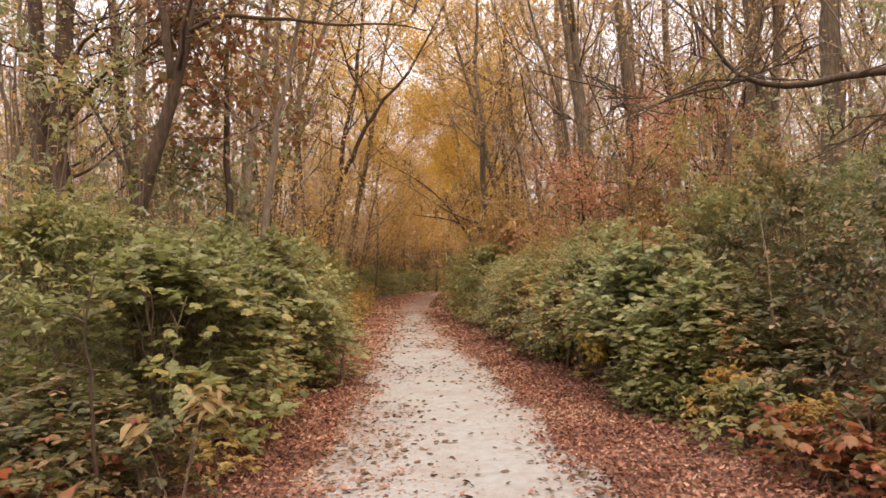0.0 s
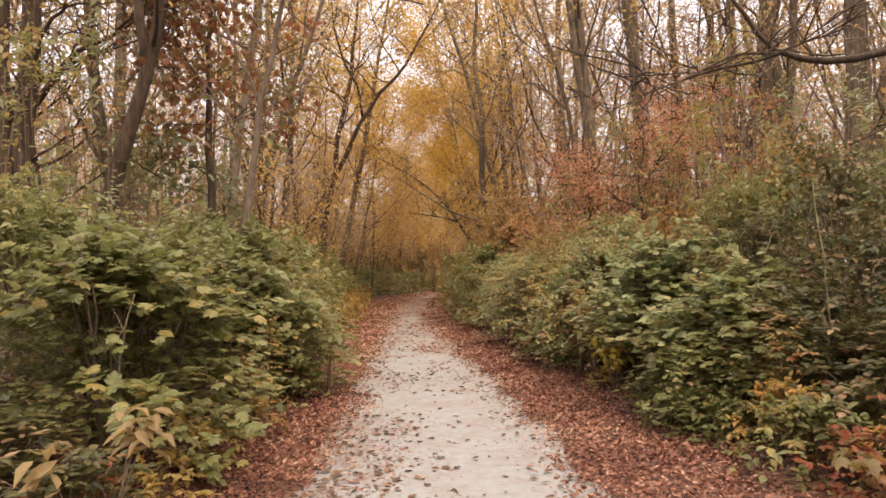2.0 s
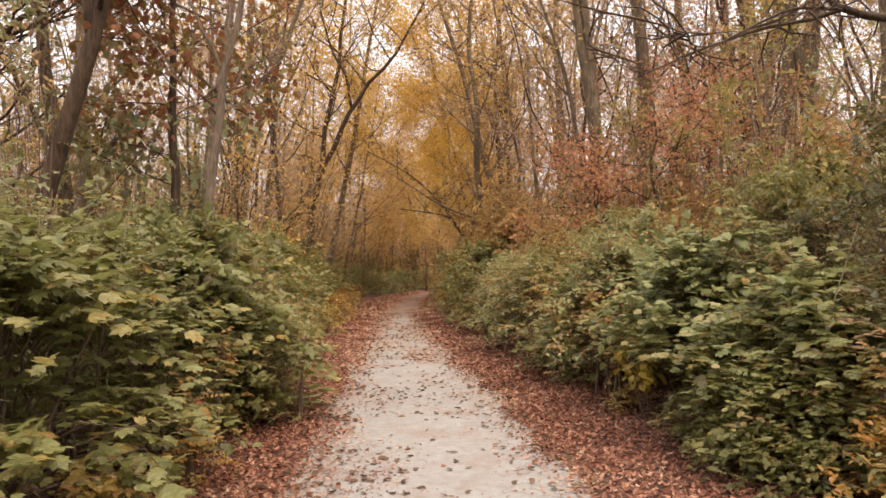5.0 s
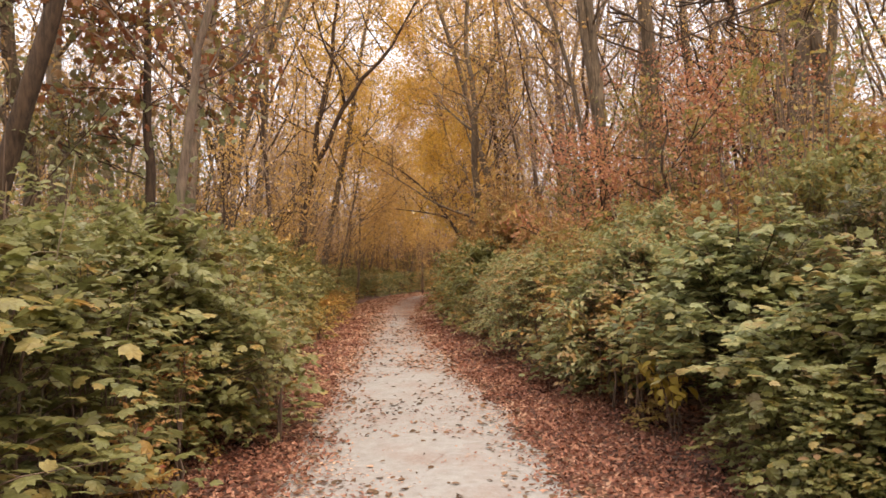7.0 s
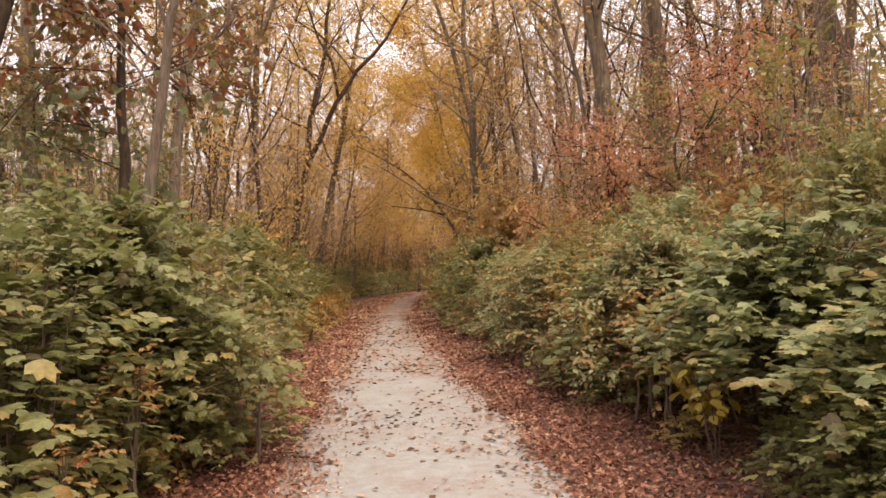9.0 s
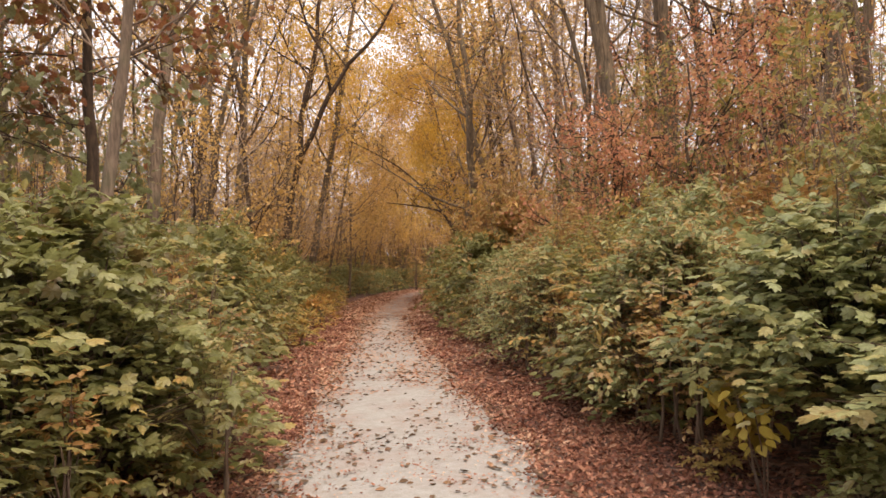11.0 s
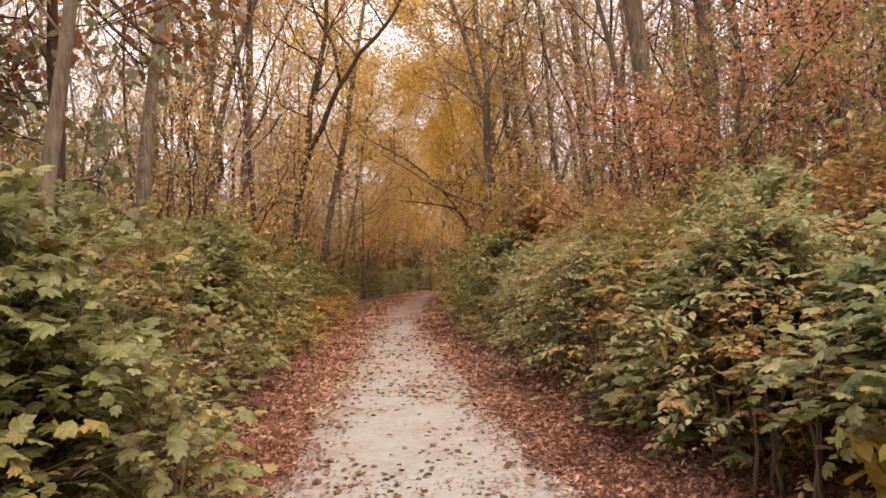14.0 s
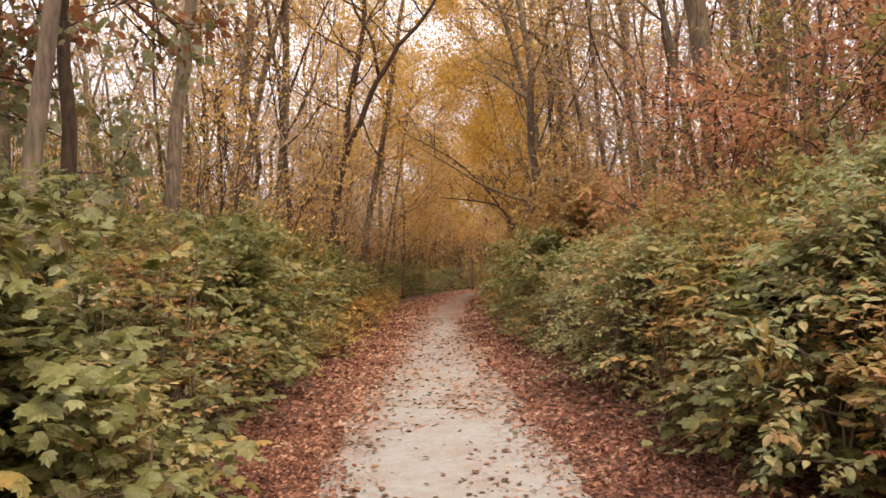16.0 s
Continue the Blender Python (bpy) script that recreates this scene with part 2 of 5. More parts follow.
def tube(geo, pts, radii, sides=6):
    pts, radii = np.asarray(pts, float), np.asarray(radii, float)
    k = len(pts)
    d = unit(np.gradient(pts, axis=0))
    ref = np.where(np.abs(d[:, 2:3]) > 0.9, np.array([[1.0, 0, 0]]), np.array([[0, 0, 1.0]]))
    ref = np.repeat(ref[:1], k, axis=0)
    a = unit(np.cross(d, ref)); b = np.cross(d, a)
    th = np.linspace(0, 2 * np.pi, sides, endpoint=False)
    ring = a[:, None] * np.cos(th)[None, :, None] + b[:, None] * np.sin(th)[None, :, None]
    v = (pts[:, None] + ring * radii[:, None, None]).reshape(-1, 3)
    i = np.arange(k - 1)[:, None] * sides; j = np.arange(sides)[None]; j2 = (j + 1) % sides
    q = [(i + j).ravel(), (i + j2).ravel(), (i + sides + j2).ravel(), (i + sides + j).ravel()]
    f = np.concatenate([np.stack([q[0], q[1], q[2]], 1), np.stack([q[0], q[2], q[3]], 1)])
    if sides >= 5:  # close both ends
        e = len(v)
        v = np.concatenate([v, [pts[0] - d[0] * radii[0] * 0.3, pts[-1] + d[-1] * radii[-1] * 0.8]])
        j = np.arange(sides); j2 = (j + 1) % sides
        f = np.concatenate([f, np.stack([j2, j, np.full(sides, e)], 1), np.stack([(k - 1) * sides + j, (k - 1) * sides + j2, np.full(sides, e + 1)], 1)])
    geo.add(v, f)


def spike(geo, a, e, r):
    """A fine twig that runs out to a point."""
    d = unit(e - a)
    s = unit(np.cross(d, (0.3, 0.5, 0.8))); t = np.cross(d, s)
    geo.add([a + s * r, a - s * r * .5 + t * r * .87, a - s * r * .5 - t * r * .87, e], [(0, 1, 3), (1, 2, 3), (2, 0, 3)])


def smooth_line(pts, k, wob, rng):
    """A curve through the points, in k steps, with a small wander."""
    pts = np.asarray(pts, float)
    s = np.concatenate([[0], np.cumsum(np.linalg.norm(np.diff(pts, axis=0), axis=1))]); s /= s[-1]
    u = np.linspace(0, 1, k)
    out = np.stack([np.interp(u, s, pts[:, c]) for c in range(3)], 1)
    for _ in range(2):
        out[1:-1] = (out[:-2] + 2 * out[1:-1] + out[2:]) / 4
    w = np.cumsum(rng.normal(0, wob, (k, 3)), axis=0)
    w -= np.outer(u, w[-1]); w[0] = 0
    return out + w * (1, 1, 0.3)


# leaf outlines: x across, y from stalk to tip, z out of the blade
OVAL = (np.array([(0, .46, -.03), (0, 0, 0), (.24, .2, .05), (.27, .56, .05), (0, 1, -.1), (-.27, .56, .05), (-.24, .2, .05)]),
        np.array([(0, 1 + i, 1 + (i + 1) % 6) for i in range(6)]))
LEAFLET = (np.array([(0, 0, 0), (-.27, .45, .08), (.27, .45, .08), (0, 1, -.05)]), np.array([(0, 2, 3), (0, 3, 1)]))
_half = [(.30, .04, -.03), (.50, .34, -.1), (.34, .45, -.02), (.38, .74, -.08), (.19, .73, .0)]
MAPLE = (np.array([(0, .38, .03), (0, 0, 0)] + _half + [(0, 1.02, -.1)] + [(-x, y, z) for x, y, z in _half[::-1]]),
         np.array([(0, 1 + i, 1 + (i + 1) % 12) for i in range(12)]))
BLADE = (np.array([(0, 0, 0), (-.12, .3, .04), (.12, .3, .04), (-.16, .65, .03), (.16, .65, .03), (0, .48, -.01), (0, 1, -.16)]),
         np.array([(0, 5, 1), (0, 2, 5), (1, 5, 3), (2, 4, 5), (3, 5, 6), (5, 4, 6)]))
CURLED = (np.array([(0, 0, 0), (-.38, .3, .16), (.36, .36, .12), (-.22, .72, .2), (.25, .75, .1), (0, .45, .0), (.04, 1, .12)]),
          np.array([(0, 5, 1), (0, 2, 5), (1, 5, 3), (2, 4, 5), (3, 5, 6), (5, 4, 6)]))


BROAD = (np.array([(0, .45, -.05), (0, 0, 0), (.26, .16, .03), (.37, .42, .04), (.25, .74, .0), (0, 1, -.12), (-.25, .74, .0), (-.37, .42, .04), (-.26, .16, .03)]),
         np.array([(0, 1 + i, 1 + (i + 1) % 8) for i in range(8)]))
CRUMPLED = (np.array([(0, 0, .05), (-.27, .35, .2), (.22, .45, -.04), (.02, .5, .04), (.1, 1.1, .2)]), np.array([(0, 3, 1), (0, 2, 3), (1, 3, 4), (3, 2, 4)]))
FLAKE = (np.array([(-.5, 0, 0), (.4, -.2, .1), (.1, .6, 0)]), np.array([(0, 1, 2)]))


def leaves(geo, p, d, nrm, size, tpl):
    tv, tf = tpl
    d = unit(d); x = unit(np.cross(d, nrm)); z = np.cross(x, d)
    size = np.broadcast_to(np.asarray(size, float), (len(p),))[:, None, None]
    v = p[:, None] + size * (tv[None, :, 0:1] * x[:, None] + tv[None, :, 1:2] * d[:, None] + tv[None, :, 2:3] * z[:, None])
    f = (tf[None] + (np.arange(len(p)) * len(tv))[:, None, None]).reshape(-1, 3)
    geo.add(v.reshape(-1, 3), f)


def shoot_leaves(geo, base, way, length, per, size, tpl, rng, droop=0.25, spread=0.9, up=1.0, jitter=0.3):
    """Leaves set alternately along shoots, held rather flat, tips hanging a little."""
    n = len(base)
    way = unit(way)
    k = np.tile(np.arange(per), n)
    b, w = np.repeat(base, per, 0), np.repeat(way, per, 0)
    ln = np.repeat(np.broadcast_to(length, (n,)), per)[:, None]
    fr = ((k + 1) / per)[:, None]
    p = b + w * ln * fr + np.array([0, 0, -1.0]) * ln * 0.25 * fr ** 2
    side = unit(np.cross(w, np.array([0, 0, 1.0])) + 1e-6) * np.where(k % 2, 1, -1)[:, None]
    last = (k == per - 1)[:, None]
    d = w * np.where(last, 1.0, 0.45) + side * np.where(last, 0.1, spread) + np.array([0, 0, -droop]) + rng.normal(0, jitter, p.shape)
    nrm = np.array([0, 0, up]) + w * 0.3 + rng.normal(0, jitter, p.shape)
    leaves(geo, p, d, nrm, size * rng.uniform(0.45, 1.2, len(p)), tpl)


def bush_shape(rng, n, radius, height, lumps=0.42, low=0.08):
    """Points over an uneven dome that hangs to the ground, with outward directions."""
    u = rng.beta(1.35, 1.15, n) * (1 - low) + low
    th = rng.uniform(0, 2 * np.pi, n)
    rad = radius * (0.62 + 0.45 * np.sin(np.pi * np.clip(u * 0.95 + 0.12, 0, 1))) * np.sqrt(np.clip(1.02 - u ** 3.2, 0.02, 1))
    cap = rng.random(n) < 0.28  # the crown of the dome, seen from above
    u = np.where(cap, np.clip(1.0 - 0.25 * rng.random(n) ** 2, low, 1), u)
    rad = np.where(cap, radius * 0.85 * np.sqrt(rng.random(n)) * np.sqrt(np.clip(1.35 - u ** 3.2, 0.05, 1)), rad)
    off = rng.uniform(0, 50, 3)
    lump = np.array([noise.noise(Vector((math.cos(a) * 1.7 + off[0], math.sin(a) * 1.7 + off[1], c * 3.0 + off[2]))) for a, c in zip(th, u)])
    depth = 1 - 0.45 * rng.random(n) ** 2.2
    rad = rad * (1 + lumps * 1.6 * lump) * depth
    u = np.where(cap, u * (1 - 0.22 * (rad / radius) ** 2), u)
    z = u * height * (1 + 0.25 * lump) * (0.8 + 0.2 * depth)
    p = np.stack([np.cos(th) * rad, np.sin(th) * rad, np.maximum(z, 0.03)], 1)
    out = np.stack([np.cos(th), np.sin(th), 0.15 + 0.9 * (u - 0.35)], 1)
    return p, out


def make_shrub(name, label, mat, radius, height, shoots, per, size, tpl, seed, stem_mat=None, stems=5, accents=None, stalk=True, group="", low=0.08, flat=False):
    rng = np.random.default_rng(seed)
    top = tagged(new(name), label, "shrub", group)
    for i in range(stems):
        g = Geo()
        a = rng.uniform(0, 6.28); ln = height * rng.uniform(0.6, 0.85)
        s = rng.uniform(0.25, 0.6) * radius
        tube(g, smooth_line([(0.1 * math.cos(a), 0.1 * math.sin(a), 0), (s * math.cos(a) * .5, s * math.sin(a) * .5, ln * .5),
             (s * math.cos(a), s * math.sin(a), ln)], 7, 0.02, rng), np.linspace(0.018, 0.006, 7), 5)
        part("stem", g, stem_mat or TWIG, top)
    p, out = bush_shape(rng, shoots, radius, height, low=low)
    way = out + rng.normal(0, 0.35, p.shape)
    ln = rng.uniform(0.7, 1.3, shoots) * min(0.4, radius * 0.36)
    start = p - unit(way) * ln[:, None] * 0.7
    start[:, 2] = np.maximum(start[:, 2], 0.04)
    if stalk:
        g = Geo()
        for i in range(0, shoots, 3):
            e = start[i] + unit(way[i]) * ln[i]
            back_to = start[i] * (0.55, 0.55, 0.8)
            tube(g, [back_to, start[i], e + (0, 0, -0.2 * ln[i])], [0.006, 0.004, 0.0015], 3)
        part("twigwork", g, stem_mat or TWIG, top, kind="stuff")
    # long shoots that break the outline
    nl = max(7, shoots // 15)
    pick = rng.choice(np.argsort(-p[:, 2])[: shoots // 2], nl)
    lead = np.stack([out[pick, 0], out[pick, 1], np.full(nl, 1.1)], 1) + rng.normal(0, 0.3, (nl, 3))
    g = Geo()
    shoot_leaves(g, start[pick], lead, rng.uniform(0.25, 0.5, nl) * height * 0.62, 11, size * 0.95, tpl, rng, droop=0.35)
    cut = int(shoots * (0.9 if accents else 1.0))
    shoot_leaves(g, start[:cut], way[:cut] * ((1, 1, 0.5) if flat else (1, 1, 1)), ln[:cut], per, size, tpl, rng, **(dict(droop=0.28, up=1.5, jitter=0.34) if flat else {}))
    part("foliage", g, mat, top, kind="stuff", smooth=False)
    if accents:
        g = Geo()
        shoot_leaves(g, start[cut:], way[cut:], ln[cut:], per, size, tpl, rng, droop=0.5)
        part("turning_foliage", g, accents, top, kind="stuff", smooth=False)
    return top


def place(proto, used, x, y, turn, scale, z=0.0, tall=1.0):
    m = pose(x, y, z, 0, 0, turn) @ Matrix.Diagonal((scale, scale, scale * tall, 1))
    if proto not in used:
        used.add(proto)
        proto.matrix_basis = m
        return proto
    ob = copy_thing(proto, m)
    ob.matrix_basis = m
    return ob


# ---- the plan ----


def centre_x(y):
    return np.interp(y, [-60, 0, 5, 10, 15, 20, 25, 33, 45, 60, 70, 82, 95, 130], [0.6, 0.22, 0.16, -0.2, -0.72, -1.18, -1.68, -2.3, -2.65, -2.9, -2.1, 1.0, 6.5, 30])


def half_width(y):
    return np.interp(y, [0, 5, 9, 13, 17, 20, 30, 60], [1.1, 1.05, 0.98, 0.95, 0.87, 0.8, 0.8, 0.95])


def left_edge(y):
    return np.interp(y, [0, 5, 8, 11, 15, 20, 30, 38, 48, 65, 80, 95], [-2.2, -2.15, -2.0, -2.0, -2.6, -3.3, -4.55, -5.55, -6.7, -7.5, -5.4, 1.0])


def right_edge(y):
    return np.interp(y, [0, 5, 7.5, 9.5, 11, 12.3, 13.4, 15, 17, 20, 25, 33, 47, 58, 68, 80, 95], [2.6, 2.6, 2.5, 2.15, 1.85, 1.68, 1.6, 1.33, 1.02, 0.6, 0.12, -0.35, -0.85, -0.8, 0.4, 4.5, 12])


def build_ground():
    xs = np.unique(np.concatenate([np.linspace(-600, -30, 12), np.linspace(-30, -6, 25), np.linspace(-6, 6, 61), np.linspace(6, 30, 25), np.linspace(30, 600, 12)]))
    ys = np.unique(np.concatenate([np.linspace(-300, -4, 10), np.linspace(-4, 30, 120), np.linspace(30, 110, 81), np.linspace(110, 1200, 14)]))
    gx, gy = np.meshgrid(xs, ys)
    z = np.zeros_like(gx)
    for i in np.ndindex(gx.shape):
        away = abs(gx[i] - centre_x(gy[i])) - half_width(gy[i]) - 0.35
        if away > 0 and abs(gx[i]) < 60 and gy[i] < 120:
            z[i] = min(away, 1.0) * 0.09 * noise.noise(Vector((gx[i] * 0.9, gy[i] * 0.9, 0))) + min(away, 1.5) * 0.03
    g = Geo()
    nx = len(xs)
    i = (np.arange(len(ys) - 1)[:, None] * nx + np.arange(nx - 1)[None]).ravel()
    g.add(np.stack([gx, gy, z], -1).reshape(-1, 3), np.concatenate([np.stack([i, i + 1, i + nx + 1], 1), np.stack([i, i + nx + 1, i + nx], 1)]))
    return tagged(new("ground", g.mesh("ground", MOULD)), "woodland floor of reddish-brown leaf mould", "ground", kind="structure")


def build_path():
    """The trodden ribbon of pale fines, a shade crowned, its edge ragged."""
    ys = np.arange(-8, 120, 0.12)
    cols = np.linspace(-1, 1, 15)
    rows = []
    for y in ys:
        wl_ = half_width(y) + 0.16 + 0.22 * noise.noise(Vector((y * 0.8, 3, 0))) + 0.08 * noise.noise(Vector((y * 4, 9, 0)))
        wr_ = half_width(y) + 0.12 + 0.20 * noise.noise(Vector((y * 0.8, 17, 0))) + 0.08 * noise.noise(Vector((y * 4, 29, 0)))
        for c in cols:
            x = centre_x(y) + c * (wl_ if c < 0 else wr_)
            crown = 0.022 * (1 - c * c) + 0.004 + 0.012 * noise.noise(Vector((x * 2, y * 2, 5))) * (1 - abs(c))
            rows.append((x, y, crown))
    g = Geo()
    k = len(cols)
    i = (np.arange(len(ys) - 1)[:, None] * k + np.arange(k - 1)[None]).ravel()
    g.add(rows, np.concatenate([np.stack([i, i + 1, i + k + 1], 1), np.stack([i, i + k + 1, i + k], 1)]))
    return tagged(new("path", g.mesh("path", GRAVEL_MAT)), "pale crushed-stone footpath strewn with fallen leaves", "path", kind="structure")


build_ground()
build_path()

# ---- trees ----


def add_limb(top, branch, twig, wood):
    limb = part("limb", branch, wood, top)
    part("twigwork", twig, wood, limb, kind="stuff")


def make_tree(name, label, lines, bark, leaf_mat, seed, height=17.0, limbs=11, first=0.35, limb_len=4.0, leaf_n=8, leaf_size=0.14, tpl=LEAFLET,
              rise=0.9, subs=5, twigs=4, spread=0.3, leaf_from=0.0, group="", sides=9, category="tree", own_limbs=True, thin=1.0, twig_r=0.010, twig_bark=None, lower=None, wander=1.0):
    """lines: trunk courses, each (points, radius at foot, radius at tip); the first starts on the ground."""
    rng = np.random.default_rng(seed)
    base = np.array(lines[0][0][0], float)
    top = tagged(new(name), label, category, group)
    top.location = base
    tips, ways, built = [], [], []
    branch, twig = Geo(), Geo()
    wood = twig_bark or (TWIG if bark is BARK_PALE else bark)
    for li, (pts, r0, r1) in enumerate(lines):
        pts = np.asarray(pts, float) - base
        if built and li:
            near = np.concatenate(built)
            k = np.argmin(np.linalg.norm(near - pts[0], axis=1))
            if np.linalg.norm(near[k] - pts[0]) < 0.9:
                pts[0] = near[k]
        ln = smooth_line(pts, 14, 0.06 * (r0 / 0.2) ** 0.5 * wander, rng)
        rad = np.linspace(r0, r1, 14)
        if li == 0:
            rad = rad * (1 + 0.55 * np.exp(-np.linspace(0, 14, 14)))
        built.append(smooth_line(ln, 60, 0, rng))
        g = Geo()
        tube(g, ln, rad, sides)
        part("trunk" if li == 0 else "fork", g, bark, top)
        seg = ln[-1] - ln[0]
        if own_limbs and branch.n:
            add_limb(top, branch, twig, wood)
            branch, twig = Geo(), Geo()
        for b in range(limbs if li == 0 else max(3, limbs // 2)):
            f = first + (1 - first) * ((b + rng.random()) / (limbs if li == 0 else max(3, limbs // 2)))
            f = min(f, 0.99)
            at = np.array([np.interp(f, np.linspace(0, 1, 14), ln[:, c]) for c in range(3)])
            r = np.interp(f, np.linspace(0, 1, 14), rad)
            az = rng.uniform(0, 2 * np.pi)
            L = limb_len * (1.1 - 0.6 * f) * rng.uniform(0.6, 1.2)
            d = np.array([math.cos(az), math.sin(az), rise * rng.uniform(0.4, 1.5)]); d /= np.linalg.norm(d)
            mid = at + d * L * 0.5 + rng.normal(0, 0.1 * L, 3) * 0.6
            end = at + d * L + np.array([0, 0, 0.18 * L])
            if own_limbs and b:
                add_limb(top, branch, twig, wood)
                branch, twig = Geo(), Geo()
            lb = smooth_line([at, mid, end], 7, 0.05, rng)
            rb = min(r * 0.5, 0.012 + L * 0.011) * thin
            tube(branch, lb, np.linspace(rb, 0.012, 7), 5 if own_limbs else 4)
            for s in range(subs):
                fs = 0.25 + 0.75 * (s + rng.random()) / subs
                a2 = np.array([np.interp(fs, np.linspace(0, 1, 7), lb[:, c]) for c in range(3)])
                d2 = unit(d * 0.6 + rng.normal(0, 0.55, 3) + (0, 0, 0.25))
                L2 = L * rng.uniform(0.25, 0.5)
                e2 = a2 + d2 * L2
                sb = smooth_line([a2, a2 + d2 * L2 * .5 + rng.normal(0, .07 * L2, 3), e2], 4, 0.02, rng)
                tube(twig, sb[::1 if own_limbs else 3], np.linspace(max(0.013, rb * 0.4), 0.007, 4)[::1 if own_limbs else 3], 4 if own_limbs else 3)
                for w in range(twigs):
                    fw = 0.3 + 0.7 * rng.random()
                    a3 = a2 + d2 * L2 * fw
                    d3 = unit(d2 + rng.normal(0, 0.7, 3))
                    L3 = L2 * rng.uniform(0.3, 0.65)
                    spike(twig, a3, a3 + d3 * L3, twig_r)
                    tips.append(a3 + d3 * L3 * 0.6); ways.append(d3)
    if own_limbs:
        add_limb(top, branch, twig, wood)
    else:
        branch.add(np.concatenate(twig.v), np.concatenate(twig.f))
        part("branchwork", branch, wood, top, kind="stuff")
    if leaf_n:
        t, w = np.array(tips), np.array(ways)
        keep = t[:, 2] > leaf_from
        t, w = t[keep], w[keep]
        n = len(t) * leaf_n
        p = np.repeat(t, leaf_n, 0) + rng.normal(0, spread, (n, 3)) * (1, 1, 0.8)
        d = np.repeat(w, leaf_n, 0) + rng.normal(0, 0.8, (n, 3)) + (0, 0, -0.4)
        nrm, size = rng.normal(0, 0.7, (n, 3)) + (0, 0, 0.8), leaf_size * rng.uniform(0.6, 1.25, n)
        low = p[:, 2] + rng.normal(0, 0.5, n) < lower[0] if lower else np.zeros(n, bool)
        for some, mat, kind in ((~low, leaf_mat, "crown"), (low, lower and lower[1], "lower_crown")):
            if some.any():
                g = Geo()
                leaves(g, p[some], d[some], nrm[some], size[some], tpl)
                part(kind, g, mat, top, kind="stuff", smooth=False)
    return top


def straight(x, y, lean_x, lean_y, height, r, bow=0.25):
    """A trunk course from the ground up."""
    return [((x, y, -0.05), (x + lean_x * 0.5 + bow, y + lean_y * 0.5, height * 0.5), (x + lean_x, y + lean_y, height)), r, r * 0.25]

WOOD = "trees of the wood"
# dark leaning tree with a long bare bough reaching over the path
make_tree("leaning_tree", "dark leaning tree with a long bare bough over the path",
          [[((-6.35, 12.3, -.05), (-5.52, 12.3, 3.07), (-5.02, 12.3, 4.8), (-4.5, 12.3, 6.84), (-3.7, 12.8, 13)), 0.155, 0.05],
           [((-4.93, 12.3, 5.1), (-4.93, 12.3, 5.8), (-5.03, 12.3, 6.55), (-5.5, 12.6, 11)), 0.085, 0.03],
           [((-4.6, 12.25, 6.3), (-3.9, 12.1, 6.52), (-3.23, 12, 6.3), (-2.4, 12, 6.3), (-1.74, 12, 6.1), (-0.9, 11.9, 6.14), (-0.2, 11.9, 5.92)), 0.045, 0.012]],
          BARK_DARK, GOLD, 11, limbs=12, first=0.42, limb_len=3.2, leaf_n=2, leaf_size=0.1)
make_tree("twin_tree", "pair of tall dark trunks with crooked limbs and bare twigs", [[((-7.85, 14, -.05), (-7.87, 13.8, 3.7), (-7.9, 13.8, 5.1), (-7.81, 13.8, 7.35), (-7.3, 14.3, 15)), 0.26, 0.07],
          [((-8.05, 14, 0.3), (-8.4, 14, 4.0), (-8.3, 14, 8), (-8.8, 14.2, 15)), 0.22, 0.06],
          [((-7.85, 13.8, 5.0), (-7.39, 13.8, 5.65), (-6.82, 13.7, 6.07), (-6.14, 13.6, 6.32), (-5.6, 13.5, 6.5)), 0.075, 0.02],
          [((-7.83, 13.8, 5.6), (-7.55, 13.7, 6.05), (-6.97, 13.6, 6.75), (-6.41, 13.5, 6.98), (-6.05, 13.4, 6.7)), 0.06, 0.015]],
          BARK_DARK, PINK_DRY, 12, limbs=20, first=0.18, limb_len=2.6, leaf_n=3, leaf_size=0.09, rise=0.4, twigs=4, group=WOOD, twig_r=0.008)
make_tree("tall_tree", "brown trunk leaning away behind the dark leaning tree", [[((-6.95, 15.5, -.05), (-7.08, 15.5, 4.23), (-7.24, 15.5, 5.49), (-7.4, 15.5, 7.4), (-7.9, 15.6, 15)), 0.16, 0.05],
          [((-7.06, 15.5, 3.6), (-7.3, 15.3, 4.6), (-7.7, 15.2, 5.4), (-8.2, 15.1, 6.6)), 0.07, 0.02]], BARK_BROWN, GOLD, 36, leaf_n=3, first=0.4, limb_len=2.8, group=WOOD, wander=1.5)
make_tree("tall_tree", "tall brown trunk behind the shrubs", [straight(-8.75, 19, -.1, 0, 17, 0.22)], BARK_BROWN, GOLD, 13, leaf_n=3, first=0.25, group=WOOD)
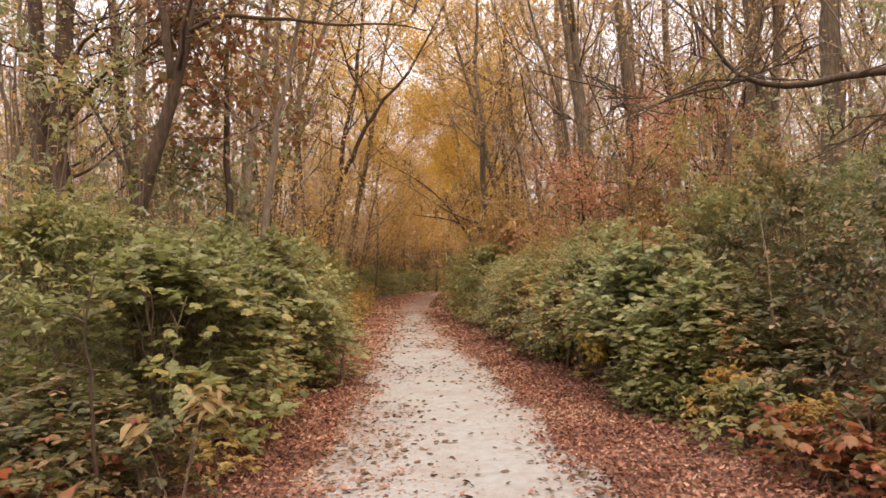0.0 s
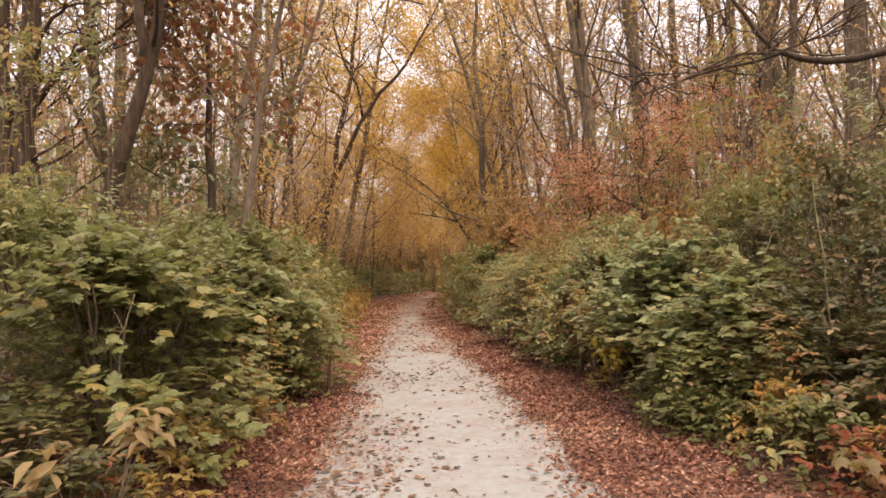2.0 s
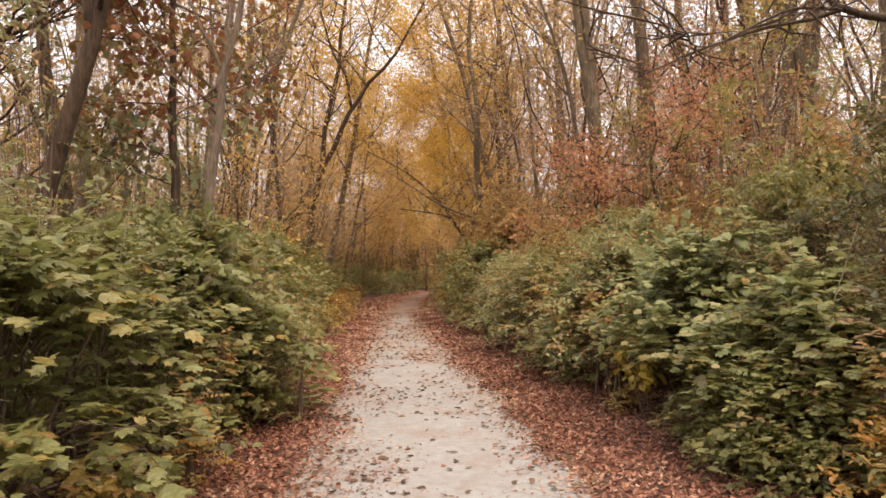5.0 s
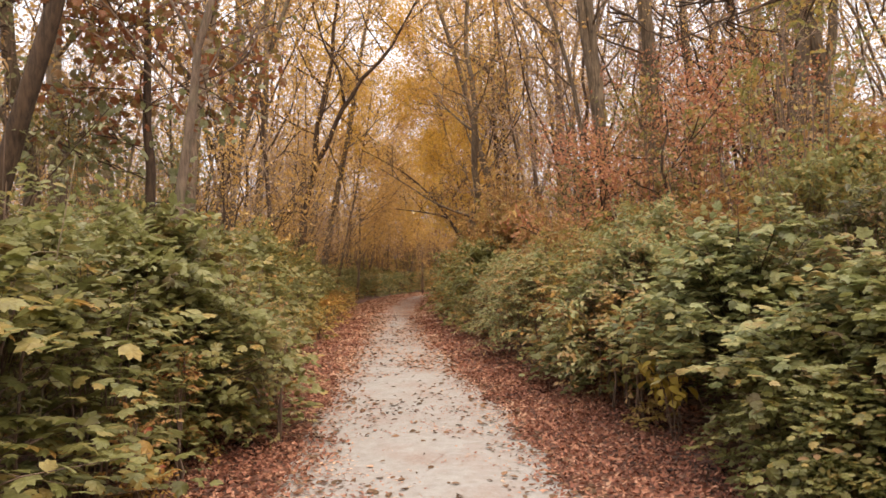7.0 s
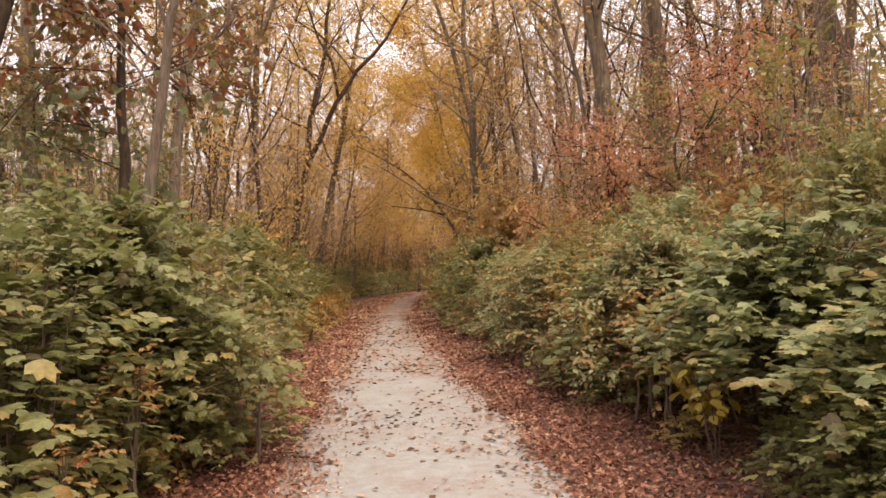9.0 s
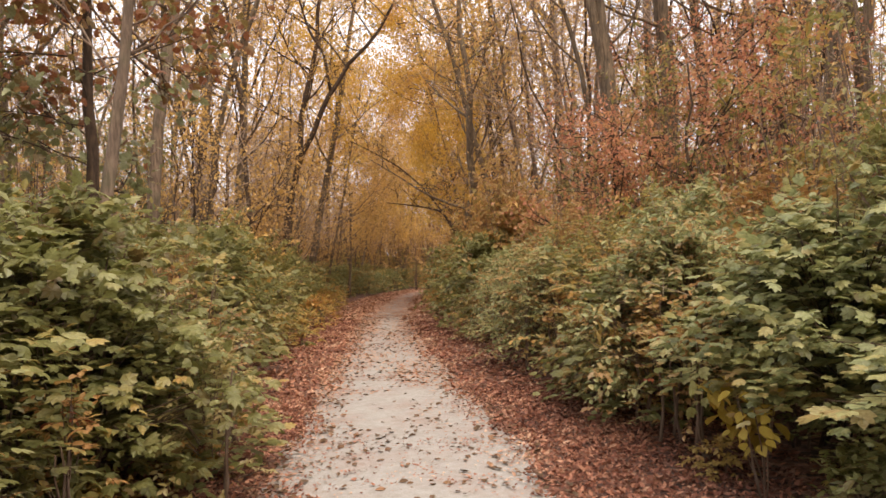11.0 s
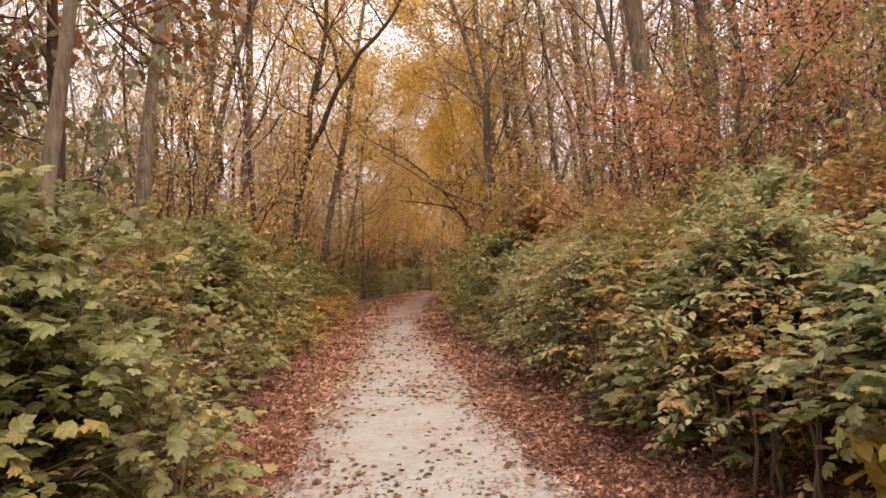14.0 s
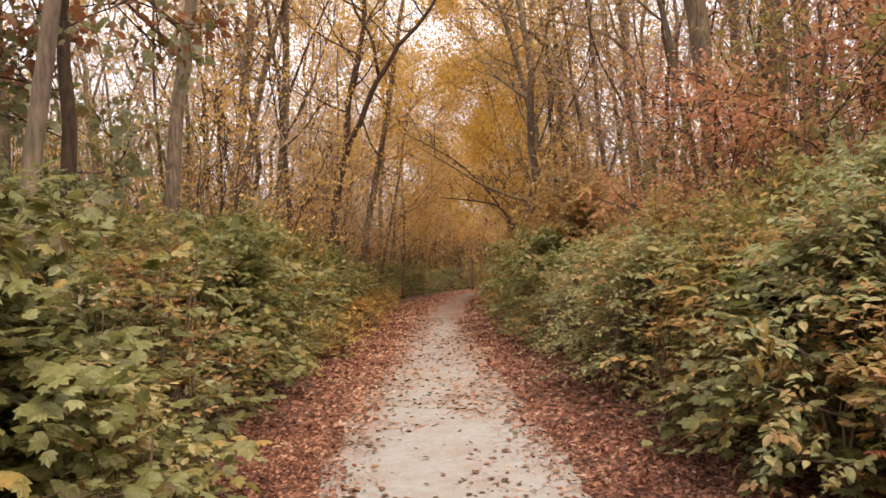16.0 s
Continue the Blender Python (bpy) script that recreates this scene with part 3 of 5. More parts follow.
make_tree("forked_tree", "slender forked tree arching towards the path with yellow leaves",
          [[((-6.1, 33, -.05), (-5.96, 33, 3.67), (-5.71, 33, 5.47), (-5.32, 33, 7.15), (-4.96, 33, 8.47), (-4.53, 33, 10.28), (-4.1, 33, 12.2), (-3.7, 33, 18)), 0.17, 0.035],
           [((-5.62, 33, 6.0), (-4.75, 32.9, 7.61), (-3.99, 32.8, 9.04), (-3.08, 32.7, 10.22), (-2.07, 32.6, 11.28), (-0.92, 32.5, 12.82), (0.1, 32.4, 15)), 0.125, 0.03],
           [((-3.99, 32.8, 9.04), (-4.15, 32.6, 9.9), (-4.5, 32.4, 10.8), (-5.07, 32.3, 12.27), (-5.5, 32.2, 15.5)), 0.07, 0.02]],
          BARK_DARK, GOLD, 14, limbs=18, first=0.42, limb_len=4.0, leaf_n=14, leaf_size=0.095, rise=0.9, twigs=6, wander=1.8)
make_tree("sapling", "slender pale sapling forking above the shrubs", [[((-3.35, 12.2, -.05), (-3.22, 12.2, 2.0), (-3.13, 12.2, 3.25), (-3.05, 12.2, 4.0), (-2.91, 12.2, 4.62), (-2.62, 12.2, 5.5), (-2.0, 12.2, 8.5)), 0.085, 0.02],
          [((-2.93, 12.2, 4.5), (-3.1, 12.2, 4.85), (-3.3, 12.15, 5.3), (-3.9, 12.0, 6.6), (-4.3, 12, 7.6)), 0.026, 0.008]],
          BARK_PALE, OLIVE, 15, limbs=12, first=0.4, limb_len=1.8, leaf_n=3, thin=0.5, leaf_size=0.09, tpl=OVAL, subs=4, twigs=4, spread=0.2, group="saplings")
make_tree("sapling", "young tree with dark red and green leaves", [[((-4.95, 15.1, -.05), (-4.85, 15.1, 3), (-4.75, 15.1, 6), (-4.5, 15.2, 9.5)), 0.12, 0.02]],
          BARK_DARK, DARK_RED, 16, limbs=26, first=0.32, limb_len=2.5, leaf_n=8, thin=0.3, leaf_size=0.15, tpl=MAPLE, subs=4, twigs=4, rise=0.3, spread=0.27, group="saplings", lower=(4.6, GREY_GREEN))
make_tree("tall_tree", "straight grey-brown trunk with few leaves", [[((-6.5, 20.6, -.05), (-6.12, 20.6, 3.6), (-5.76, 20.6, 5.9), (-5.45, 20.6, 8), (-4.6, 20.8, 16)), 0.16, 0.05]],
          BARK_PALE, GOLD, 17, leaf_n=3, first=0.35, group=WOOD)
make_tree("tall_tree", "straight grey-brown trunk with few leaves", [straight(-7.55, 30, 1.2, 0, 18, 0.19)], BARK_BROWN, YELLOW, 18, leaf_n=6, first=0.35, group=WOOD)
make_tree("tall_tree", "straight grey-brown trunk with golden leaves", [straight(-8.4, 28, 1.6, 0, 18, 0.21)], BARK_PALE, GOLD, 19, leaf_n=5, first=0.35, group=WOOD)
make_tree("tall_tree", "slender trunk leaning over with golden leaves", [[((-7.6, 26.5, -.05), (-6.9, 26.2, 5), (-5.7, 26, 9.2), (-4.5, 26, 12), (-3.6, 26, 16)), 0.14, 0.04]], BARK_BROWN, GOLD, 20, leaf_n=5, first=0.4, group=WOOD)
make_tree("twin_tree", "three close tall trunks, two dark and one pale", [[((4.2, 21.3, -.05), (4.14, 21.3, 5.0), (4.22, 21.3, 6.7), (4.07, 21.3, 8.6), (3.7, 21.4, 16)), 0.19, 0.06],
          [((4.15, 21.4, 0.4), (4.01, 21.4, 5.16), (3.92, 21.4, 6.5), (3.64, 21.4, 8.7), (2.9, 21.6, 16)), 0.16, 0.05],
          [((4.0, 21.7, 0.4), (3.69, 21.8, 5.5), (3.61, 21.8, 6.6), (3.47, 21.8, 7.7), (3.08, 21.8, 8.85), (2.2, 21.9, 13)), 0.085, 0.025]],
          BARK_BROWN, GOLD, 21, leaf_n=4, limbs=12, first=0.4, group=WOOD)
make_tree("tall_tree", "tall straight brown trunk", [straight(5.8, 21.8, 0.0, 0, 18, 0.26, -0.05)], BARK_BROWN, RUST, 22, leaf_n=3, first=0.35, group=WOOD)
make_tree("forked_tree", "tall pale trunk forking high up with a long low bough", [[((5.6, 36, -.05), (5.56, 36, 7.0), (5.49, 36, 10.4), (5.48, 36, 12.6), (5.7, 36, 14.5), (5.9, 36, 20)), 0.27, 0.09],
          [((5.48, 36, 12.2), (5.1, 36, 13.2), (4.5, 36, 13.9), (4.18, 36, 14.6), (3.4, 36, 19)), 0.16, 0.05],
          [((5.5, 35.8, 9.3), (5.3, 34.5, 9.9), (4.34, 34, 10.5), (3.04, 34, 10.97), (1.4, 34, 11.3), (-0.5, 33.9, 12.4)), 0.075, 0.018]],
          BARK_PALE, YELLOW, 23, leaf_n=7, first=0.5, leaf_size=0.12, group=WOOD)
make_tree("clump_tree", "clump of dark slender trunks with spreading boughs", [[((3.3, 44, -.05), (3.11, 44, 8.4), (3.07, 44, 13.0), (3.38, 44, 14.6), (3.8, 44, 20)), 0.2, 0.06],
          [((4.1, 44.1, 0.2), (3.86, 44, 11.3), (3.7, 44, 13.7), (3.6, 44, 15.1), (3.5, 44, 20)), 0.17, 0.05],
          [((3.07, 44, 12.9), (2.9, 43.9, 13.5), (1.84, 43.8, 14.35), (0.57, 43.7, 15.0), (-0.71, 43.6, 16.3)), 0.12, 0.03],
          [((3.6, 44, 15.0), (4.68, 43.9, 16.3), (5.3, 43.8, 16.9), (6.2, 43.8, 19)), 0.11, 0.03],
          [((4.6, 44, 0.2), (4.4, 44, 7), (3.2, 44, 9.4), (2.2, 44, 12)), 0.12, 0.03], [((4.2, 44, 0.2), (5.2, 44, 7), (5.6, 44, 13)), 0.12, 0.03]],
          BARK_DARK, YELLOW, 24, leaf_n=5, limbs=11, first=0.3, limb_len=3.5, rise=1.4, leaf_size=0.13)
make_tree("arching_tree", "thin dark tree arching over the shrubs", [[((9.3, 22, -.05), (8.95, 22, 4.7), (8.72, 22, 5.35), (7.99, 22, 6.17), (7.3, 22, 6.83), (6.3, 22, 7.4)), 0.075, 0.02],
          [((8.9, 22, 4.9), (8.75, 21.9, 5.8), (8.8, 21.9, 7.5)), 0.04, 0.012]], BARK_DARK, GOLD, 37, limbs=8, first=0.5, limb_len=1.6, leaf_n=5, leaf_size=0.1)
make_tree("tall_tree", "stout reddish-brown trunk leaning out of the shrubs", [[((9.3, 24, -.05), (9.9, 24, 5.9), (10.4, 24, 8.05), (11.0, 24, 16)), 0.19, 0.06]], BARK_BROWN, GOLD, 38, leaf_n=5, first=0.35, group=WOOD)
make_tree("forked_tree", "grey-brown trunk forking above the shrubs", [[((11.4, 24.2, -.05), (11.3, 24.2, 6.0), (11.29, 24.2, 7.8), (11.75, 24.2, 9), (12.1, 24.2, 16)), 0.2, 0.05],
          [((11.3, 24.2, 6.6), (10.9, 24.2, 8.2), (10.6, 24.2, 12)), 0.1, 0.03]], BARK_PALE, GOLD, 39, leaf_n=4, first=0.4, group=WOOD)
make_tree("tall_tree", "brown trunk leaning slightly", [straight(7.5, 19.7, 1.9, 0, 17, 0.2)], BARK_BROWN, GOLD, 25, leaf_n=4, first=0.4, group=WOOD)
make_tree("forked_tree", "brown trunk forking above the shrubs", [[((8.98, 19.8, -.05), (8.99, 19.8, 4.6), (8.98, 19.8, 6.7), (8.6, 19.8, 9), (8.2, 19.8, 16)), 0.22, 0.05],
          [((9.0, 19.8, 5.6), (9.37, 19.8, 7), (9.4, 19.8, 9), (9.9, 19.8, 14)), 0.12, 0.04]], BARK_BROWN, GOLD, 26, leaf_n=4, first=0.45, group=WOOD)
make_tree("tall_tree", "stout brown trunk behind the red maple", [straight(8.7, 22.8, 0.6, 0, 18, 0.22)], BARK_BROWN, RUST, 27, leaf_n=3, first=0.4, group=WOOD)
make_tree("tall_tree", "stout grey-brown trunk with flaking bark", [straight(9.15, 16.5, -.6, 0, 18, 0.31)], BARK_BROWN, RUST, 28, leaf_n=3, first=0.4, group=WOOD)
make_tree("tall_tree", "stout brown trunk among the shrubs", [straight(10.35, 23.2, 0.1, 0, 18, 0.21, 0.05)], BARK_BROWN, GOLD, 29, leaf_n=4, first=0.4, group=WOOD)
make_tree("tall_tree", "grey-brown trunk with few leaves", [straight(8.75, 28, 0.1, 0, 18, 0.25, 0.05)], BARK_BROWN, RED, 30, leaf_n=4, first=0.3, group=WOOD)
make_tree("tall_tree", "stout pale trunk in the wood", [straight(8.2, 30.5, -.2, 0, 19, 0.26, 0.0)], BARK_PALE, RUST, 31, leaf_n=4, first=0.3, group=WOOD)
make_tree("tall_tree", "slender pale trunk in the wood", [straight(14.1, 40, 0.6, 0, 19, 0.24, 0.0)], BARK_PALE, GOLD, 32, leaf_n=4, first=0.4, group=WOOD)
# bare bough hanging in from a tree that stands beside the view
make_tree("overhanging_tree", "tree with a dark crooked bough hanging over the shrubs",
          [[((7.9, 10.4, -.05), (7.8, 10.4, 4), (7.7, 10.4, 9), (7.6, 10.4, 15)), 0.22, 0.06],
           [((7.75, 10.3, 4.2), (6.44, 10.05, 4.36), (5.9, 10.05, 4.37), (5.41, 10.05, 4.18), (5.01, 10.05, 4.14), (4.37, 10.05, 4.24), (4.05, 10.05, 4.75), (3.8, 10.0, 5.1)), 0.085, 0.022],
           [((4.37, 10.0, 4.22), (3.64, 9.85, 4.13), (2.84, 9.75, 3.89), (2.1, 9.6, 3.55)), 0.026, 0.005],
           [((4.45, 9.95, 4.2), (3.65, 9.6, 4.2), (3.1, 9.5, 3.9), (2.6, 9.4, 3.68)), 0.022, 0.005],
           [((7.7, 10.2, 4.6), (6.3, 9.9, 3.71), (5.76, 9.9, 3.34), (5.1, 9.9, 3.05)), 0.035, 0.01]],
          BARK_DARK, PINK_DRY, 33, limbs=9, first=0.3, limb_len=1.7, leaf_n=0, subs=5, twigs=5, rise=0.15, twig_r=0.005, thin=0.5)
# dead limbs leaning over where the path bends
make_tree("leaning_snag", "dark dead limbs leaning over the path", [[((2.2, 40, -.05), (0.9, 40, 3.6), (-1.07, 40, 6.4), (-2.8, 40, 7.6), (-4.3, 40, 8.5)), 0.085, 0.025],
          [((1.0, 40.1, 3.4), (0.2, 40, 4.8), (-1.4, 40, 5.1), (-2.6, 40, 5.3)), 0.065, 0.02]], BARK_DARK, GOLD, 34, limbs=10, first=0.3, limb_len=2.2, leaf_n=3, leaf_size=0.14)
# bright yellow crowns over the bend
for i, (x, y, lean, h) in enumerate([(2.2, 48, -3.4, 17), (1.9, 60, -4.2, 17), (-8.2, 52, 3.6, 16), (-11, 44, 2.0, 18), (-8.6, 72, 4, 17), (4.8, 62, -2, 18), (-5.2, 86, 3.4, 17), (-1.6, 94, -0.5, 18), (-6.9, 79, 0.6, 15), (-9.2, 64, 1.6, 15), (-7.5, 60, 0.6, 13)]):
    make_tree("yellow_tree", "dense yellow maple over the bend of the path", [straight(x, y, lean, 0, h, 0.11)], BARK_BROWN, YELLOW if x > -5.5 else GOLD, 40 + i, limbs=15, first=0.22, limb_len=5.2,
              leaf_n=44 if x > -5.5 else 24, leaf_size=0.175, subs=6, twigs=5, spread=0.6, rise=0.6, group="yellow maples", own_limbs=False)
# tall trees whose high crowns close over the path
for i, (x, y, lean, h, leaf) in enumerate([(3.2, 38, -4.2, 20, GOLD), (-7.2, 41, 4.4, 21, YELLOW), (1.8, 56, -3.4, 24, GOLD), (5.0, 53, -2.0, 25, YELLOW), (7.5, 47, -1.5, 24, GOLD), (-9.5, 60, 2.0, 26, YELLOW), (4.2, 70, -2.0, 27, GOLD)]):
    make_tree("tall_tree", "tall woodland tree with a high golden crown", [straight(x, y, lean, 0, h, 0.2)], BARK_BROWN, leaf, 90 + i, limbs=16, first=0.3, limb_len=6.0,
              leaf_n=12, leaf_size=0.2, subs=6, twigs=6, spread=0.5, rise=0.9, group=WOOD, own_limbs=False, twig_r=0.018)
# red maple behind the shrubs
for i, (x, y, h, r) in enumerate([(4.3, 17.8, 5.2, 0.06), (3.3, 19.4, 4.4, 0.05), (6.4, 17.6, 5.6, 0.06), (4.6, 21.0, 6.6, 0.06), (6.9, 21.8, 7.4, 0.07)]):
    make_tree("red_maple", "young red maple with orange-red leaves", [straight(x, y, 0.4, 0, h, r)], BARK_DARK, RED, 50 + i, limbs=14, first=0.3, limb_len=2.5, thin=0.55,
              leaf_n=18 if y < 20 and x < 6 else 11, leaf_size=0.095, tpl=LEAFLET, subs=4, twigs=4, spread=0.24, rise=0.3, group="red maples", wander=2.0)

# trees of the wood, a few kinds repeated
FILLER, UNDER = [], []
for i, (bark, leaf, r, ln, n_) in enumerate([(BARK_PALE, GOLD, 0.17, 4.5, 6), (BARK_BROWN, GOLD, 0.15, 4.5, 8), (BARK_DARK, GOLD, 0.11, 3.8, 6), (BARK_BROWN, RUST, 0.19, 4.2, 7),
                                             (BARK_PALE, GOLD, 0.11, 3.6, 7), (BARK_BROWN, GOLD, 0.09, 3.2, 6), (BARK_DARK, YELLOW, 0.13, 4.4, 8)]):
    lines = [straight(0, 0, (-1) ** i * 1.5, 0.3, 15 + i % 3 * 2, r, (-1) ** (i // 2) * 0.75)]
    if i % 3 == 1:
        lines.append([((0.1, 0, 4.0), (1.0, 0.3, 7.5), (1.6, 0.6, 13)), r * 0.7, r * 0.2])
    FILLER.append(make_tree("forest_tree", "slender woodland tree with thinning golden leaves" if leaf is not RUST else "woodland tree with rusty leaves", lines, bark, leaf, 60 + i,
                            limbs=12, first=0.14, limb_len=ln, leaf_n=n_ + 2, leaf_size=0.165, spread=0.6, rise=0.9, twigs=6, twig_r=0.017, group=WOOD, sides=7, own_limbs=False, wander=2.6))
for i, (bark, leaf, n_) in enumerate([(BARK_DARK, RUST, 5), (BARK_BROWN, TAN, 8), (BARK_DARK, GOLD, 6), (BARK_BROWN, RUST, 3)]):
    lines = [straight(0, 0, 0.5, 0.2, 6.0, 0.05)] + [[((0.05, 0, 0.0), (0.6 * math.cos(a), 0.6 * math.sin(a), 2.5), (1.1 * math.cos(a), 1.1 * math.sin(a), 5.5)), 0.035, 0.01] for a in (1 + i, 3.2 + i, 5 + i)]
    UNDER.append(make_tree("thicket_tree", "thin many-stemmed young tree with sparse brown leaves", lines, bark, leaf, 80 + i, limbs=8, first=0.15, limb_len=2.4, leaf_n=n_,
                           leaf_size=0.115, spread=0.3, rise=1.2, twig_r=0.013, subs=4, twigs=4, group="thicket trees", sides=5, own_limbs=False, wander=3.0))
BARE = []
for i, bark in enumerate((BARK_DARK, BARK_BROWN, BARK_PALE)):
    lines = [straight(0, 0, 1.6, 0.2, 12.5, 0.09, -0.6)] + [[((0.08, 0, 0.1), (0.5 * math.cos(a), 0.5 * math.sin(a), 4), (2.9 * math.cos(a + .3), 2.9 * math.sin(a + .3), 11)), 0.06, 0.015] for a in (0.5 + i, 2.6 + i, 4.7 + i)]
    BARE.append(make_tree("bare_tree", "nearly bare many-stemmed tree with fine twigs", lines, bark, GOLD if i else PINK_DRY, 95 + i, limbs=11, first=0.14, limb_len=3.2, leaf_n=2, leaf_size=0.11,
                          spread=0.35, rise=0.8, subs=5, twigs=7, group="bare trees", sides=5, own_limbs=False, wander=3.0, thin=0.6, twig_r=0.010, twig_bark=TWIG_PALE))
rng = np.random.default_rng(5)
used, spots = set(), []


def scatter(kinds, count, y0, y1, gap, clear, big=(0.85, 1.2)):
    made = 0
    while made < count:
        y = y0 + (y1 - y0) * rng.random() ** 1.15
        x = rng.uniform(-1, 1) * (8 + y * 0.7)
        if left_edge(min(y, 80)) - clear < x < right_edge(min(y, 80)) + clear and y < 84 or any((x - a) ** 2 + (y - b) ** 2 < gap ** 2 for a, b in spots):
            continue
        spots.append((x, y)); made += 1
        place(kinds[made % len(kinds)], used, x, y, rng.uniform(0, 360), rng.uniform(*big) * (1 + max(0, y - 35) / 130))


scatter(FILLER, 48, 24, 100, 1.8, 1.6)
scatter(UNDER, 28, 19, 85, 1.2, 2.2, (0.7, 1.15))
for x, y, s in ((-9.3, 14.6, .9), (-12.2, 19, 1.0), (-7.3, 23, .9), (11.8, 18, 1.0), (6.9, 25.5, 1.0), (12.6, 22.4, 1.0), (7.6, 18.2, .7), (4.9, 29, 1.1), (-10.2, 25, 1.1), (6.2, 31, 1.4), (9.8, 26.5, 1.3), (11, 31, 1.4), (3.6, 33, 1.4), (-9, 33, 1.5), (7.4, 39, 1.6), (10.7, 18.6, 1.0), (8.3, 21.2, 0.95), (12.2, 20.4, 1.1), (10.2, 14.6, 0.8), (11.6, 16.4, 0.9), (13.2, 17.2, 1.0), (9.9, 17.6, 0.8)):
    spots.append((x, y))
    place(BARE[len(spots) % 3], used, x, y, x * 57, s)
scatter(BARE, 24, 26, 80, 1.6, 2.4, (0.9, 1.3))
scatter(BARE, 6, 92, 104, 3.0, 2.0, (1.0, 1.2))
# golden thicket along the far left of the path
for i in range(16):
    y = 34 + i * 3.1 + rng.uniform(-1, 1)
    place((UNDER[1], BARE[i % 3], BARE[(i + 1) % 3], UNDER[2], BARE[i % 3])[i % 5], used, left_edge(min(y, 80)) - rng.uniform(1.3, 4.8), y, rng.uniform(0, 360), rng.uniform(0.85, 1.2))
# young growth that closes the view beyond the bend
for i in range(10):
    place((UNDER[1], BARE[0], UNDER[3], BARE[1], BARE[2])[i % 5], used, -11 + i % 5 * 3.2 + rng.uniform(-.5, .5), 86 + i // 5 * 5 + rng.uniform(-1.5, 1.5), rng.uniform(0, 360), rng.uniform(1.2, 1.7))

